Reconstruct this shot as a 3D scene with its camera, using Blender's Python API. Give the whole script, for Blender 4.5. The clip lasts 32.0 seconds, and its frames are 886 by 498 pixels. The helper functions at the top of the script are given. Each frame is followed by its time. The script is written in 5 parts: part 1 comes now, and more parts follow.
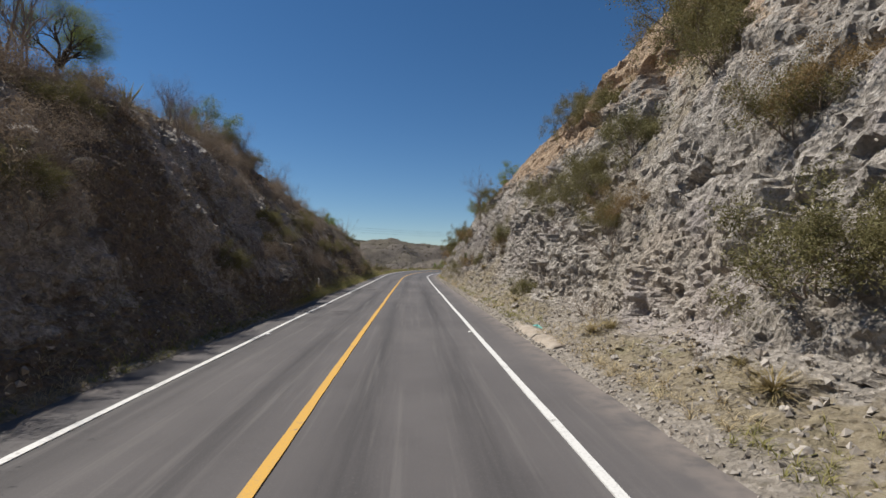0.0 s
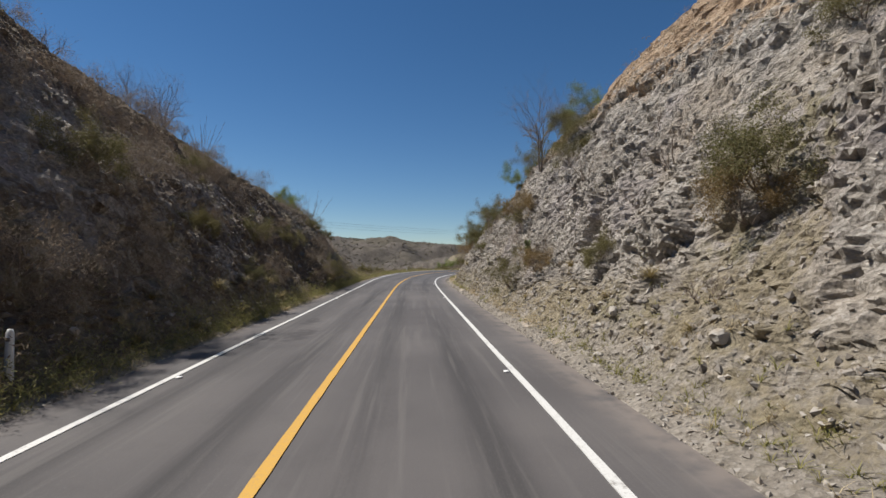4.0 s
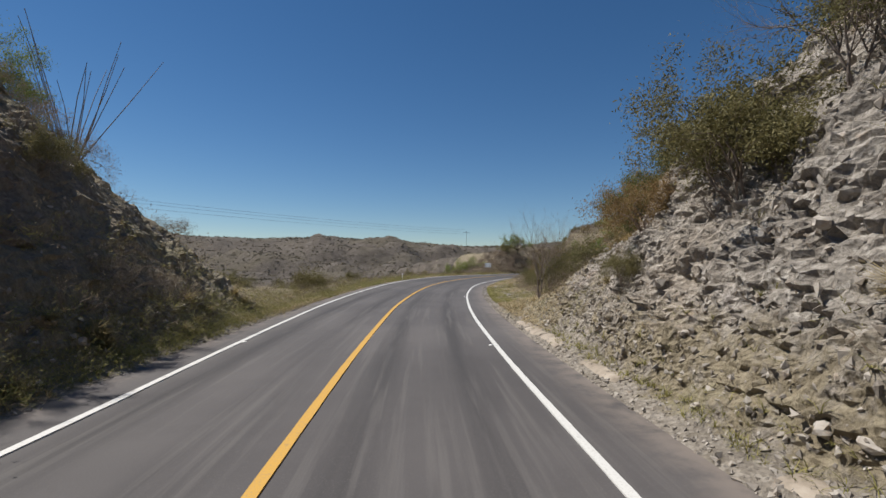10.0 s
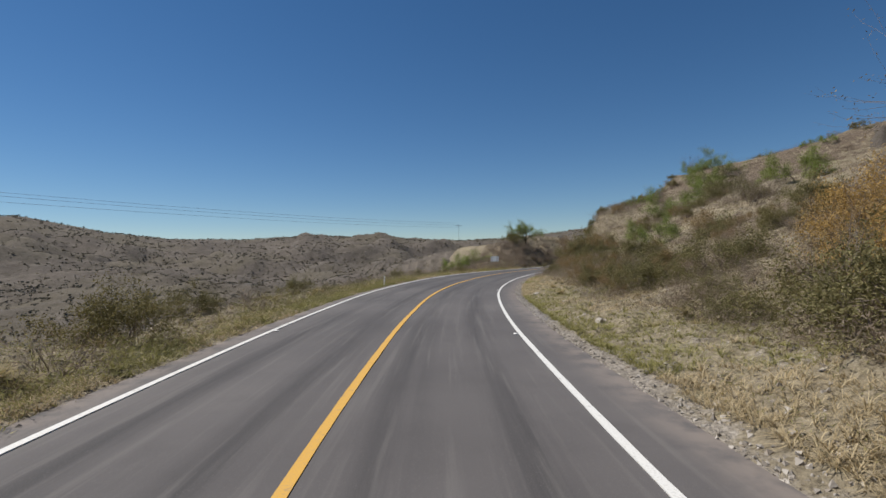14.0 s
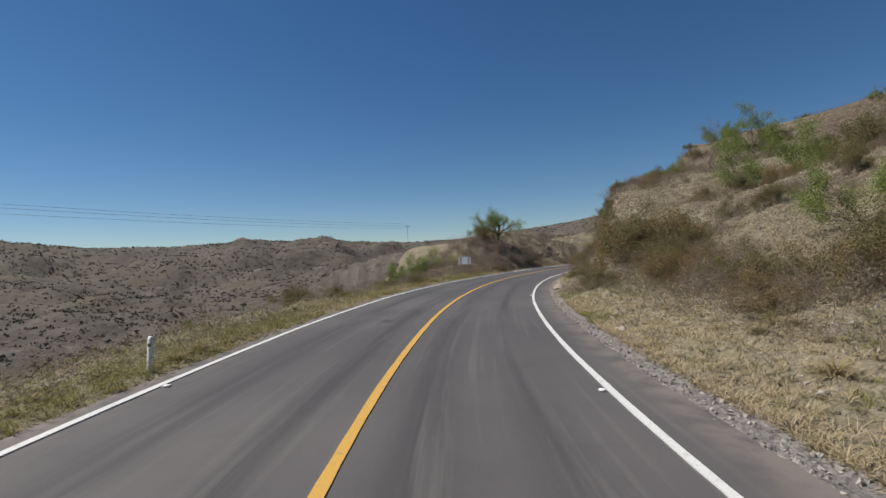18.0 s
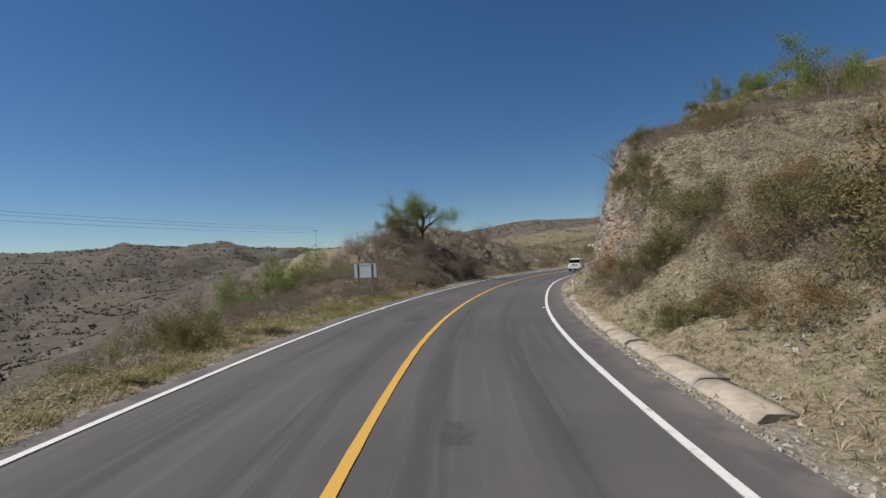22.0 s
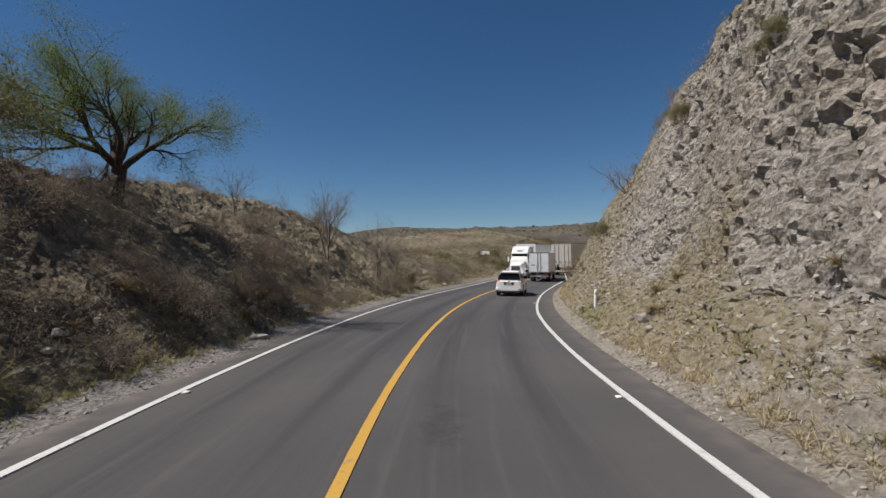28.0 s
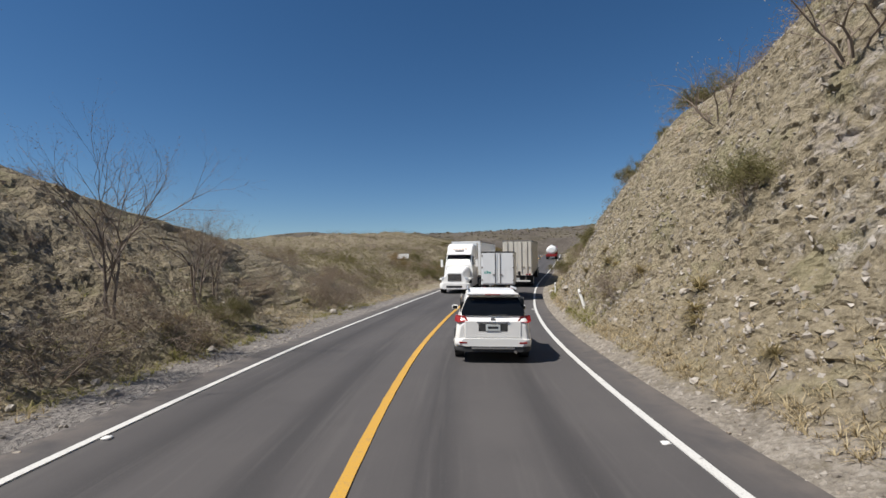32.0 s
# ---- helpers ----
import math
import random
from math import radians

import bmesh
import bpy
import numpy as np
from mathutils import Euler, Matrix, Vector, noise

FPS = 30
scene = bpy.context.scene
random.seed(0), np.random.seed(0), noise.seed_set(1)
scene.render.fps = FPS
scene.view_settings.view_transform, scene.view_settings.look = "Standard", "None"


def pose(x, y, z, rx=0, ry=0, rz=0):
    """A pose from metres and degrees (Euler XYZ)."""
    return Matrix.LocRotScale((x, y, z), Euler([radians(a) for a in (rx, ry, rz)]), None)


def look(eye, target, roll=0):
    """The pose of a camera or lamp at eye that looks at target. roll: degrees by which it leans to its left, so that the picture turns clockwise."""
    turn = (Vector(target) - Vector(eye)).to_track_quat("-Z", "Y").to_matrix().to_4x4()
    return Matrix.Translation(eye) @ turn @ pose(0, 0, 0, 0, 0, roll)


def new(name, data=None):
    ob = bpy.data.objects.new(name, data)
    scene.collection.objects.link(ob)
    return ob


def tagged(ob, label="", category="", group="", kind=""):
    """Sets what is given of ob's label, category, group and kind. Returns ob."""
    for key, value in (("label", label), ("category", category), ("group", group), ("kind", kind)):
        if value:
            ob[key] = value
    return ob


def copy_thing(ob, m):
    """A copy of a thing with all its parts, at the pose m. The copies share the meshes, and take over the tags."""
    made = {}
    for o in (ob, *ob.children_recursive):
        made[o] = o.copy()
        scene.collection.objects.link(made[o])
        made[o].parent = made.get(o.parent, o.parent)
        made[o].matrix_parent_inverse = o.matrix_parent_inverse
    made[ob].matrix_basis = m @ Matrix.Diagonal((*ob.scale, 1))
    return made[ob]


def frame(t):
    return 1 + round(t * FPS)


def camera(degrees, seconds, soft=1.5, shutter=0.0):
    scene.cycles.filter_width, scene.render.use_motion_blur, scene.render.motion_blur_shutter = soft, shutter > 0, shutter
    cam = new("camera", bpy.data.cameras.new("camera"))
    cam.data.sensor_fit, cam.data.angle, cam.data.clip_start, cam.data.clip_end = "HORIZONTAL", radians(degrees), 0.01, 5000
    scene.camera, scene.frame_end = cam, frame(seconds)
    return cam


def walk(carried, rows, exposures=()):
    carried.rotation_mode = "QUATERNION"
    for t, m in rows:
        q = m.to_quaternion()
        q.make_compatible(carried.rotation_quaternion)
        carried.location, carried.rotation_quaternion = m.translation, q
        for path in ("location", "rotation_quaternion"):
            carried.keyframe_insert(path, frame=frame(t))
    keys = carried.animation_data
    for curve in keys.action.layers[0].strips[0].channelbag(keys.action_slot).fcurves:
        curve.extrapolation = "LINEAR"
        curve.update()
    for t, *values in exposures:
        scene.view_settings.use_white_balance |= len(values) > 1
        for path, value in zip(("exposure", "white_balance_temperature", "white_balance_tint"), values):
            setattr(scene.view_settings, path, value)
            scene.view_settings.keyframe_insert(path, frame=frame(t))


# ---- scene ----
cam = camera(84.0, 32.0)

# seconds, x, y, heading, pitch, roll; the eye rides 2.2 m over the lane
PATH = [
    (0, 0.00, 0.00, 0.00, 1.63, -0.62),
    (1, -0.41, 6.46, 0.07, 1.45, -0.61),
    (2, -0.83, 12.97, 0.18, 1.61, -0.41),
    (3, -1.24, 19.41, 0.08, 1.59, -0.44),
    (4, -1.62, 25.73, -0.05, 1.49, -0.50),
    (5, -1.99, 31.92, -0.02, 1.53, -0.75),
    (6, -2.38, 38.35, 0.10, 1.50, -1.00),
    (7, -2.77, 44.85, -0.02, 1.64, -0.86),
    (8, -3.15, 51.29, -0.09, 1.46, -0.97),
    (9, -3.50, 57.17, 0.06, 1.40, -1.25),
    (10, -3.78, 62.10, -0.04, 1.64, -0.71),
    (11, -4.03, 66.87, -0.18, 1.52, -0.18),
    (12, -4.27, 71.66, -0.35, 1.41, 0.27),
    (13, -4.45, 76.16, -0.75, 1.20, 1.07),
    (14, -4.59, 80.95, -1.04, 1.06, 1.29),
    (15, -4.67, 87.05, -1.94, 1.07, 1.50),
    (16, -4.59, 93.86, -3.31, 1.09, 1.95),
    (17, -4.29, 100.60, -5.10, 0.91, 2.76),
    (18, -3.75, 107.09, -6.97, 1.14, 2.79),
    (19, -2.90, 113.76, -9.35, 1.29, 2.81),
    (20, -1.72, 120.33, -12.09, 1.37, 2.91),
    (21, -0.26, 126.64, -14.70, 1.36, 3.04),
    (22, 1.38, 132.63, -16.84, 1.44, 2.96),
    (23, 3.13, 138.20, -19.13, 1.69, 2.43),
    (24, 5.12, 143.67, -21.97, 2.04, 2.19),
    (25, 7.32, 148.98, -24.60, 2.07, 1.48),
    (26, 9.39, 153.44, -26.95, 1.91, 1.16),
    (27, 11.88, 158.30, -29.64, 1.83, 0.82),
    (28, 14.90, 163.59, -32.43, 1.77, 0.65),
    (29, 18.09, 168.65, -35.04, 1.93, 1.06),
    (30, 21.34, 173.33, -37.61, 2.00, 1.44),
    (31, 24.55, 177.58, -39.92, 2.10, 1.01),
    (32, 27.59, 181.27, -42.48, 2.44, 0.84),
]
EYE = 2.2
walk(cam, [(t, pose(x, y, EYE, 90 + p, r, h)) for t, x, y, h, p, r in PATH],
     exposures=[(0, 0.33, 6560, 10), (6, 0.32, 6560, 10), (10, 0.28, 6560, 10), (14, 0.27, 6560, 10), (19, 0.2, 6560, 10), (25, 0.17, 6560, 10), (28, 0.1, 6560, 10),
                (29, 0.08, 6560, 10), (30, 0.35, 6560, 10), (32, 0.36, 6560, 10)])

# ---------------------------------------------------------------- light
SUN_BEARING, SUN_ELEVATION = -70.0, 55.0          # degrees, bearing clockwise from +y
world = bpy.data.worlds.new("sky")
scene.world = world
world.use_nodes = True
wn = world.node_tree.nodes
sky = wn.new("ShaderNodeTexSky")
sky.sky_type = "NISHITA"
sky.sun_disc = False
sky.sun_elevation = radians(SUN_ELEVATION)
sky.sun_rotation = radians(SUN_BEARING)
sky.altitude = 1500
sky.air_density = 1.0
sky.dust_density = 0.05
sky.ozone_density = 3.0
wn["Background"].inputs["Strength"].default_value = 0.064
deep = wn.new("ShaderNodeHueSaturation")
deep.inputs["Saturation"].default_value = 1.22
world.node_tree.links.new(sky.outputs[0], deep.inputs["Color"])
world.node_tree.links.new(deep.outputs[0], wn["Background"].inputs["Color"])
sun = new("sun", bpy.data.lights.new("sun", "SUN"))
sun.data.energy, sun.data.angle, sun.data.color = 5.0, radians(0.53), (1.0, 0.965, 0.91)
be, el = radians(SUN_BEARING), radians(SUN_ELEVATION)
TO_SUN = Vector((math.sin(be) * math.cos(el), math.cos(be) * math.cos(el), math.sin(el)))
sun.matrix_world = look(TO_SUN * 300, (0, 0, 0))

# ---------------------------------------------------------------- materials


class Mat:
    """A node material built step by step."""

    def __init__(self, name, rough=0.8, metal=0.0, spec=0.5):
        self.m = bpy.data.materials.new(name)
        self.m.use_nodes = True
        self.n, self.l = self.m.node_tree.nodes, self.m.node_tree.links
        self.b = self.n["Principled BSDF"]
        self.b.inputs["Roughness"].default_value = rough
        self.b.inputs["Metallic"].default_value = metal
        self.b.inputs["Specular IOR Level"].default_value = spec
        self.pos = self.n.new("ShaderNodeNewGeometry").outputs["Position"]

    def local(self):
        self.pos = self.n.new("ShaderNodeTexCoord").outputs["Object"]
        return self

    def node(self, kind, **sockets):
        nd = self.n.new(kind)
        for k, v in sockets.items():
            nd.inputs[k].default_value = v
        return nd

    def noise(self, scale, detail=5.0, rough=0.6, stretch=None):
        nd = self.node("ShaderNodeTexNoise", Scale=scale, Detail=detail, Roughness=rough)
        src = self.pos
        if stretch:
            mp = self.node("ShaderNodeMapping", Scale=stretch)
            self.l.new(src, mp.inputs["Vector"])
            src = mp.outputs[0]
        self.l.new(src, nd.inputs["Vector"])
        return nd.outputs["Fac"]

    def cells(self, scale, feature="F1", out="Color"):
        nd = self.node("ShaderNodeTexVoronoi", Scale=scale)
        nd.feature = feature
        self.l.new(self.pos, nd.inputs["Vector"])
        return nd.outputs[out]

    def band(self, fac, lo, hi):
        nd = self.node("ShaderNodeMapRange", **{"From Min": lo, "From Max": hi})
        nd.interpolation_type = "SMOOTHSTEP"
        self.l.new(fac, nd.inputs["Value"])
        return nd.outputs["Result"]

    def attr(self, name):
        nd = self.n.new("ShaderNodeAttribute")
        nd.attribute_name = name
        return nd.outputs["Fac"]

    def vec(self, name):
        nd = self.n.new("ShaderNodeAttribute")
        nd.attribute_name = name
        return nd.outputs["Vector"]

    def ramp(self, fac, stops):
        nd = self.n.new("ShaderNodeValToRGB")
        e = nd.color_ramp.elements
        e[0].position, e[1].position = stops[0][0], stops[-1][0]
        e[0].color, e[1].color = (*stops[0][1], 1), (*stops[-1][1], 1)
        for p, c in stops[1:-1]:
            e.new(p).color = (*c, 1)
        self.l.new(fac, nd.inputs["Fac"])
        return nd.outputs["Color"]

    def math(self, op, a, b):
        nd = self.n.new("ShaderNodeMath")
        nd.operation = op
        for i, v in enumerate((a, b)):
            if isinstance(v, (int, float)):
                nd.inputs[i].default_value = v
            else:
                self.l.new(v, nd.inputs[i])
        return nd.outputs[0]

    def mix(self, fac, a, b, mode="MIX"):
        nd = self.n.new("ShaderNodeMix")
        nd.data_type, nd.blend_type = "RGBA", mode
        for s, v in ((nd.inputs["Factor"], fac), (nd.inputs["A"], a), (nd.inputs["B"], b)):
            if isinstance(v, (int, float)):
                s.default_value = v
            elif isinstance(v, tuple):
                s.default_value = (*v, 1)
            else:
                self.l.new(v, s)
        return nd.outputs["Result"]

    def random(self):
        return self.n.new("ShaderNodeObjectInfo").outputs["Random"]

    def island(self):
        return self.n.new("ShaderNodeNewGeometry").outputs["Random Per Island"]

    def done(self, color, bump=None, depth=0.02, strength=0.6):
        if isinstance(color, tuple):
            self.b.inputs["Base Color"].default_value = (*color, 1)
        else:
            self.l.new(color, self.b.inputs["Base Color"])
        if bump is not None:
            nd = self.node("ShaderNodeBump", Strength=strength, Distance=depth)
            self.l.new(bump, nd.inputs["Height"])
            self.l.new(nd.outputs[0], self.b.inputs["Normal"])
        return self.m


def paint(name, color, rough=0.4, metal=0.0, wear=0.12, scale=3.0, dirt=(0.25, 0.21, 0.17)):
    m = Mat(name, rough, metal).local()
    g = m.noise(scale, 6)
    c = m.mix(m.math("MULTIPLY", m.band(g, 0.5, 0.8), wear), color, dirt)
    return m.done(c, m.noise(scale * 12, 3), 0.002, 0.15)


def asphalt():
    m = Mat("asphalt", 0.86, spec=0.3)
    big = m.noise(0.12, 4, 0.6, (1, 1, 1))
    mid = m.noise(1.1, 5)
    fine = m.noise(55, 3)
    c = m.ramp(big, [(0.3, (0.072, 0.066, 0.065)), (0.52, (0.095, 0.087, 0.085)), (0.72, (0.12, 0.109, 0.104))])
    c = m.mix(m.math("MULTIPLY", m.band(mid, 0.5, 0.75), 0.2), c, (0.052, 0.048, 0.047))
    keep = m.pos
    m.pos = m.vec("lane")
    streak, blotch = m.noise(1.0, 6, 0.62), m.noise(3.1, 5, 0.6)
    m.pos = keep
    c = m.mix(m.math("MULTIPLY", m.attr("worn"), m.band(streak, 0.32, 0.62)), c, (0.043, 0.04, 0.04))
    c = m.mix(m.math("MULTIPLY", m.band(blotch, 0.5, 0.68), 0.5), c, (0.13, 0.12, 0.113))
    spill = m.math("ADD", m.attr("stain"), m.math("MULTIPLY", m.math("SUBTRACT", m.noise(2.4, 6, 0.7), 0.5), 1.3))
    c = m.mix(m.math("MULTIPLY", m.band(spill, 0.45, 0.75), 0.75), c, (0.04, 0.036, 0.036))
    c = m.mix(m.math("MULTIPLY", m.attr("dust"), m.band(m.noise(1.7, 6), 0.3, 0.62)), c, (0.24, 0.2, 0.17))
    c = m.mix(m.math("MULTIPLY", m.band(fine, 0.55, 0.8), 0.45), c, (0.18, 0.165, 0.15))
    # a darker tone laid over the later stretch of road
    c = m.mix(m.math("MULTIPLY", m.attr("dark_stretch"), 0.4), c, (0.05, 0.048, 0.049))
    return m.done(c, fine, 0.006, 0.5)


def line_paint(name, color):
    m = Mat(name, 0.7)
    c = m.mix(m.band(m.noise(4.0, 8, 0.72), 0.56, 0.74), color, (0.16, 0.14, 0.12))
    c = m.mix(m.math("MULTIPLY", m.band(m.noise(38, 3), 0.5, 0.7), 0.35), c, (0.2, 0.18, 0.16))
    return m.done(c, m.noise(70, 2), 0.003, 0.4)


def slope_ground():
    """Cut rock, ochre weathered rock, bare soil, brown soil that deepens the left bank's shade, and dry grass on one
    sheet; masks say where.
    """
    m = Mat("cut_slope", 0.95, spec=0.2)
    big, mid, fine, grit = m.noise(0.22, 5), m.noise(1.3, 9, 0.72), m.noise(9.0, 8, 0.72), m.noise(24.0, 6, 0.7)
    blocks, chips, bits = m.cells(1.7), m.cells(7.0), m.cells(15.0)
    rock = m.ramp(mid, [(0.3, (0.2, 0.178, 0.152)), (0.48, (0.295, 0.266, 0.23)), (0.6, (0.355, 0.325, 0.285)), (0.75, (0.44, 0.405, 0.36))])
    tone = m.mix(0.5, m.mix(0.45, blocks, chips), bits)
    rock = m.mix(0.5, rock, m.ramp(tone, [(0.28, (0.1, 0.084, 0.068)), (0.45, (0.26, 0.228, 0.19)), (0.58, (0.35, 0.312, 0.266)), (0.74, (0.56, 0.513, 0.452))]))
    rock = m.mix(m.math("MULTIPLY", m.band(big, 0.5, 0.66), 0.35), rock, (0.36, 0.29, 0.215))
    rock = m.mix(m.math("MULTIPLY", m.band(m.noise(0.31, 4), 0.52, 0.62), 0.4), rock, (0.31, 0.27, 0.262))
    ochre = m.ramp(mid, [(0.25, (0.19, 0.125, 0.078)), (0.5, (0.34, 0.238, 0.15)), (0.75, (0.46, 0.345, 0.23))])
    ochre = m.mix(0.45, ochre, m.ramp(tone, [(0.28, (0.15, 0.09, 0.055)), (0.5, (0.34, 0.24, 0.155)), (0.74, (0.56, 0.46, 0.34))]))
    soil = m.ramp(fine, [(0.3, (0.163, 0.143, 0.117)), (0.5, (0.255, 0.226, 0.187)), (0.72, (0.366, 0.333, 0.283))])
    soil = m.mix(0.35, soil, m.ramp(tone, [(0.3, (0.13, 0.107, 0.085)), (0.5, (0.27, 0.23, 0.186)), (0.74, (0.52, 0.465, 0.4))]))
    # brown soil; its darker tone also adds shade to the left bank by colour
    dark_soil = m.ramp(fine, [(0.3, (0.06, 0.045, 0.033)), (0.5, (0.125, 0.093, 0.066)), (0.72, (0.22, 0.172, 0.126))])
    soil = m.mix(m.band(m.attr("dark_soil"), 0.1, 0.9), soil, dark_soil)
    grass = m.ramp(m.noise(5.0, 9, 0.78, (1, 1, 0.5)), [(0.3, (0.115, 0.093, 0.06)), (0.5, (0.24, 0.2, 0.135)), (0.72, (0.4, 0.345, 0.245))])
    green = m.band(m.noise(0.5, 4), 0.53, 0.64)
    grass = m.mix(m.math("MULTIPLY", green, 0.35), grass, (0.2, 0.19, 0.095))
    edge = m.math("MULTIPLY", m.math("SUBTRACT", mid, 0.5), 1.3)
    hard = m.band(m.math("ADD", m.attr("rock"), edge), 0.36, 0.6)
    warm = m.band(m.math("ADD", m.attr("ochre"), edge), 0.4, 0.66)
    grow = m.band(m.math("ADD", m.attr("grass"), edge), 0.42, 0.62)
    c = m.mix(grow, soil, grass)
    c = m.mix(m.math("MULTIPLY", m.band(m.noise(2.3, 6, 0.7), 0.53, 0.66), 0.5), c, (0.145, 0.122, 0.08))
    pebbles = m.mix(bits, (0.15, 0.135, 0.125), (0.3, 0.275, 0.25))
    c = m.mix(m.band(m.math("ADD", m.attr("gravel"), m.math("MULTIPLY", edge, 0.6)), 0.3, 0.7), c, pebbles)
    c = m.mix(hard, c, m.mix(warm, rock, ochre))
    c = m.mix(m.math("MULTIPLY", m.band(grit, 0.52, 0.7), 0.4), c, (0.15, 0.122, 0.098))
    split = m.cells(2.1, "DISTANCE_TO_EDGE", "Distance")
    h = m.math("ADD", m.math("MULTIPLY", mid, 0.5), m.math("MULTIPLY", fine, 0.75))
    h = m.math("ADD", h, m.math("MULTIPLY", m.cells(7.0, "F1", "Distance"), 0.45))
    h = m.math("ADD", h, m.math("MULTIPLY", m.cells(15.0, "F1", "Distance"), 0.28))
    h = m.math("ADD", h, m.math("MULTIPLY", m.band(split, 0.0, 0.1), 0.12))
    return m.done(c, h, 0.2, 0.7)


def far_ground():
    m = Mat("far_hills", 1.0, spec=0.1)
    big, mid, fine, dots = m.noise(0.012, 6, 0.62), m.noise(0.07, 8, 0.72), m.noise(0.6, 7, 0.74), m.noise(0.22, 5, 0.7)
    c = m.ramp(mid, [(0.3, (0.066, 0.055, 0.047)), (0.5, (0.105, 0.09, 0.077)), (0.7, (0.15, 0.13, 0.11))])
    c = m.mix(m.math("MULTIPLY", m.band(big, 0.45, 0.62), 0.5), c, (0.115, 0.1, 0.068))
    c = m.mix(m.math("MULTIPLY", m.band(dots, 0.55, 0.62), 0.65), c, (0.06, 0.052, 0.036))
    c = m.mix(m.math("MULTIPLY", m.band(fine, 0.5, 0.64), 0.55), c, (0.07, 0.06, 0.045))
    c = m.mix(m.math("MULTIPLY", m.band(m.noise(0.4, 6, 0.7), 0.56, 0.7), 0.6), c, (0.2, 0.175, 0.148))
    return m.done(c, m.math("ADD", fine, m.math("MULTIPLY", mid, 2.0)), 0.8, 0.6)


def leafy(name, a, b, rough=0.75):
    m = Mat(name, rough, spec=0.25)
    c = m.mix(m.island(), a, b)
    c = m.mix(m.math("MULTIPLY", m.random(), 0.35), c, (a[0] * 1.5, a[1] * 1.2, a[2] * 0.9))
    m.done(c)
    glow = m.n.new("ShaderNodeBsdfTranslucent")
    blend = m.n.new("ShaderNodeMixShader")
    blend.inputs["Fac"].default_value = 0.3
    m.l.new(c, glow.inputs["Color"])
    m.l.new(m.b.outputs[0], blend.inputs[1])
    m.l.new(glow.outputs[0], blend.inputs[2])
    m.l.new(blend.outputs[0], m.n["Material Output"].inputs["Surface"])
    return m.m


def bark(name, a, b):
    m = Mat(name, 0.95, spec=0.15).local()
    return m.done(m.ramp(m.noise(18, 6, 0.6, (1, 1, 0.25)), [(0.3, a), (0.7, b)]), m.noise(40, 4), 0.01, 0.6)


def stone():
    m = Mat("loose_stone", 0.95, spec=0.2)
    c = m.mix(m.island(), (0.185, 0.162, 0.137), (0.41, 0.372, 0.325))
    c = m.mix(m.math("MULTIPLY", m.band(m.noise(6, 6), 0.5, 0.7), 0.5), c, (0.3, 0.22, 0.14))
    return m.done(c, m.noise(14, 6), 0.03, 0.6)


def concrete():
    m = Mat("kerb_concrete", 0.9, spec=0.2)
    c = m.ramp(m.noise(2.2, 7, 0.7), [(0.3, (0.2, 0.165, 0.125)), (0.5, (0.32, 0.27, 0.215)), (0.75, (0.42, 0.37, 0.305))])
    return m.done(c, m.noise(22, 5), 0.02, 0.5)


M_ASPHALT, M_WHITE_LINE, M_YELLOW_LINE = asphalt(), line_paint("white_line", (0.58, 0.57, 0.54)), line_paint("yellow_line", (0.52, 0.29, 0.042))
M_SLOPE, M_FAR, M_STONE, M_CONCRETE = slope_ground(), far_ground(), stone(), concrete()
M_BARK = bark("grey_bark", (0.13, 0.105, 0.09), (0.29, 0.24, 0.2))
M_DARK_BARK = bark("dark_bark", (0.035, 0.027, 0.022), (0.10, 0.078, 0.06))
M_TWIG = bark("dry_twig", (0.16, 0.125, 0.10), (0.30, 0.24, 0.19))
M_GREEN = leafy("fresh_leaf", (0.13, 0.18, 0.04), (0.25, 0.29, 0.085))
M_OLIVE = leafy("olive_leaf", (0.115, 0.11, 0.045), (0.22, 0.195, 0.09))
M_DEEP = leafy("deep_leaf", (0.085, 0.1, 0.032), (0.19, 0.19, 0.075))
M_VERGE = leafy("verge_leaf", (0.17, 0.17, 0.055), (0.36, 0.32, 0.13))
M_RUST = leafy("rust_leaf", (0.17, 0.118, 0.053), (0.285, 0.213, 0.105))
M_AMBER_LEAF = leafy("amber_leaf", (0.29, 0.2, 0.065), (0.46, 0.33, 0.125))
M_STRAW = leafy("straw_blade", (0.30, 0.24, 0.135), (0.52, 0.44, 0.29))
M_TUFT = leafy("green_blade", (0.15, 0.155, 0.05), (0.34, 0.30, 0.12))
M_SCRUB = leafy("far_scrub", (0.14, 0.125, 0.088), (0.25, 0.216, 0.15))
M_BRUSH = leafy("dry_brush", (0.17, 0.135, 0.1), (0.32, 0.265, 0.205))
M_TUSSOCK = leafy("tussock_blade", (0.2, 0.165, 0.075), (0.42, 0.35, 0.19))

# ---------------------------------------------------------------- helpers for shapes


def flat_mesh(name, verts, faces, material, smooth=False):
    me = bpy.data.meshes.new(name)
    verts, faces = np.asarray(verts, dtype=np.float32), np.asarray(faces, dtype=np.int32)
    k = faces.shape[1]
    me.vertices.add(len(verts))
    me.vertices.foreach_set("co", verts.ravel())
    me.loops.add(faces.size)
    me.loops.foreach_set("vertex_index", faces.ravel())
    me.polygons.add(len(faces))
    me.polygons.foreach_set("loop_start", np.arange(0, faces.size, k, dtype=np.int32))
    me.polygons.foreach_set("use_smooth", np.full(len(faces), smooth))
    me.materials.append(material)
    me.update(calc_edges=True)
    return me


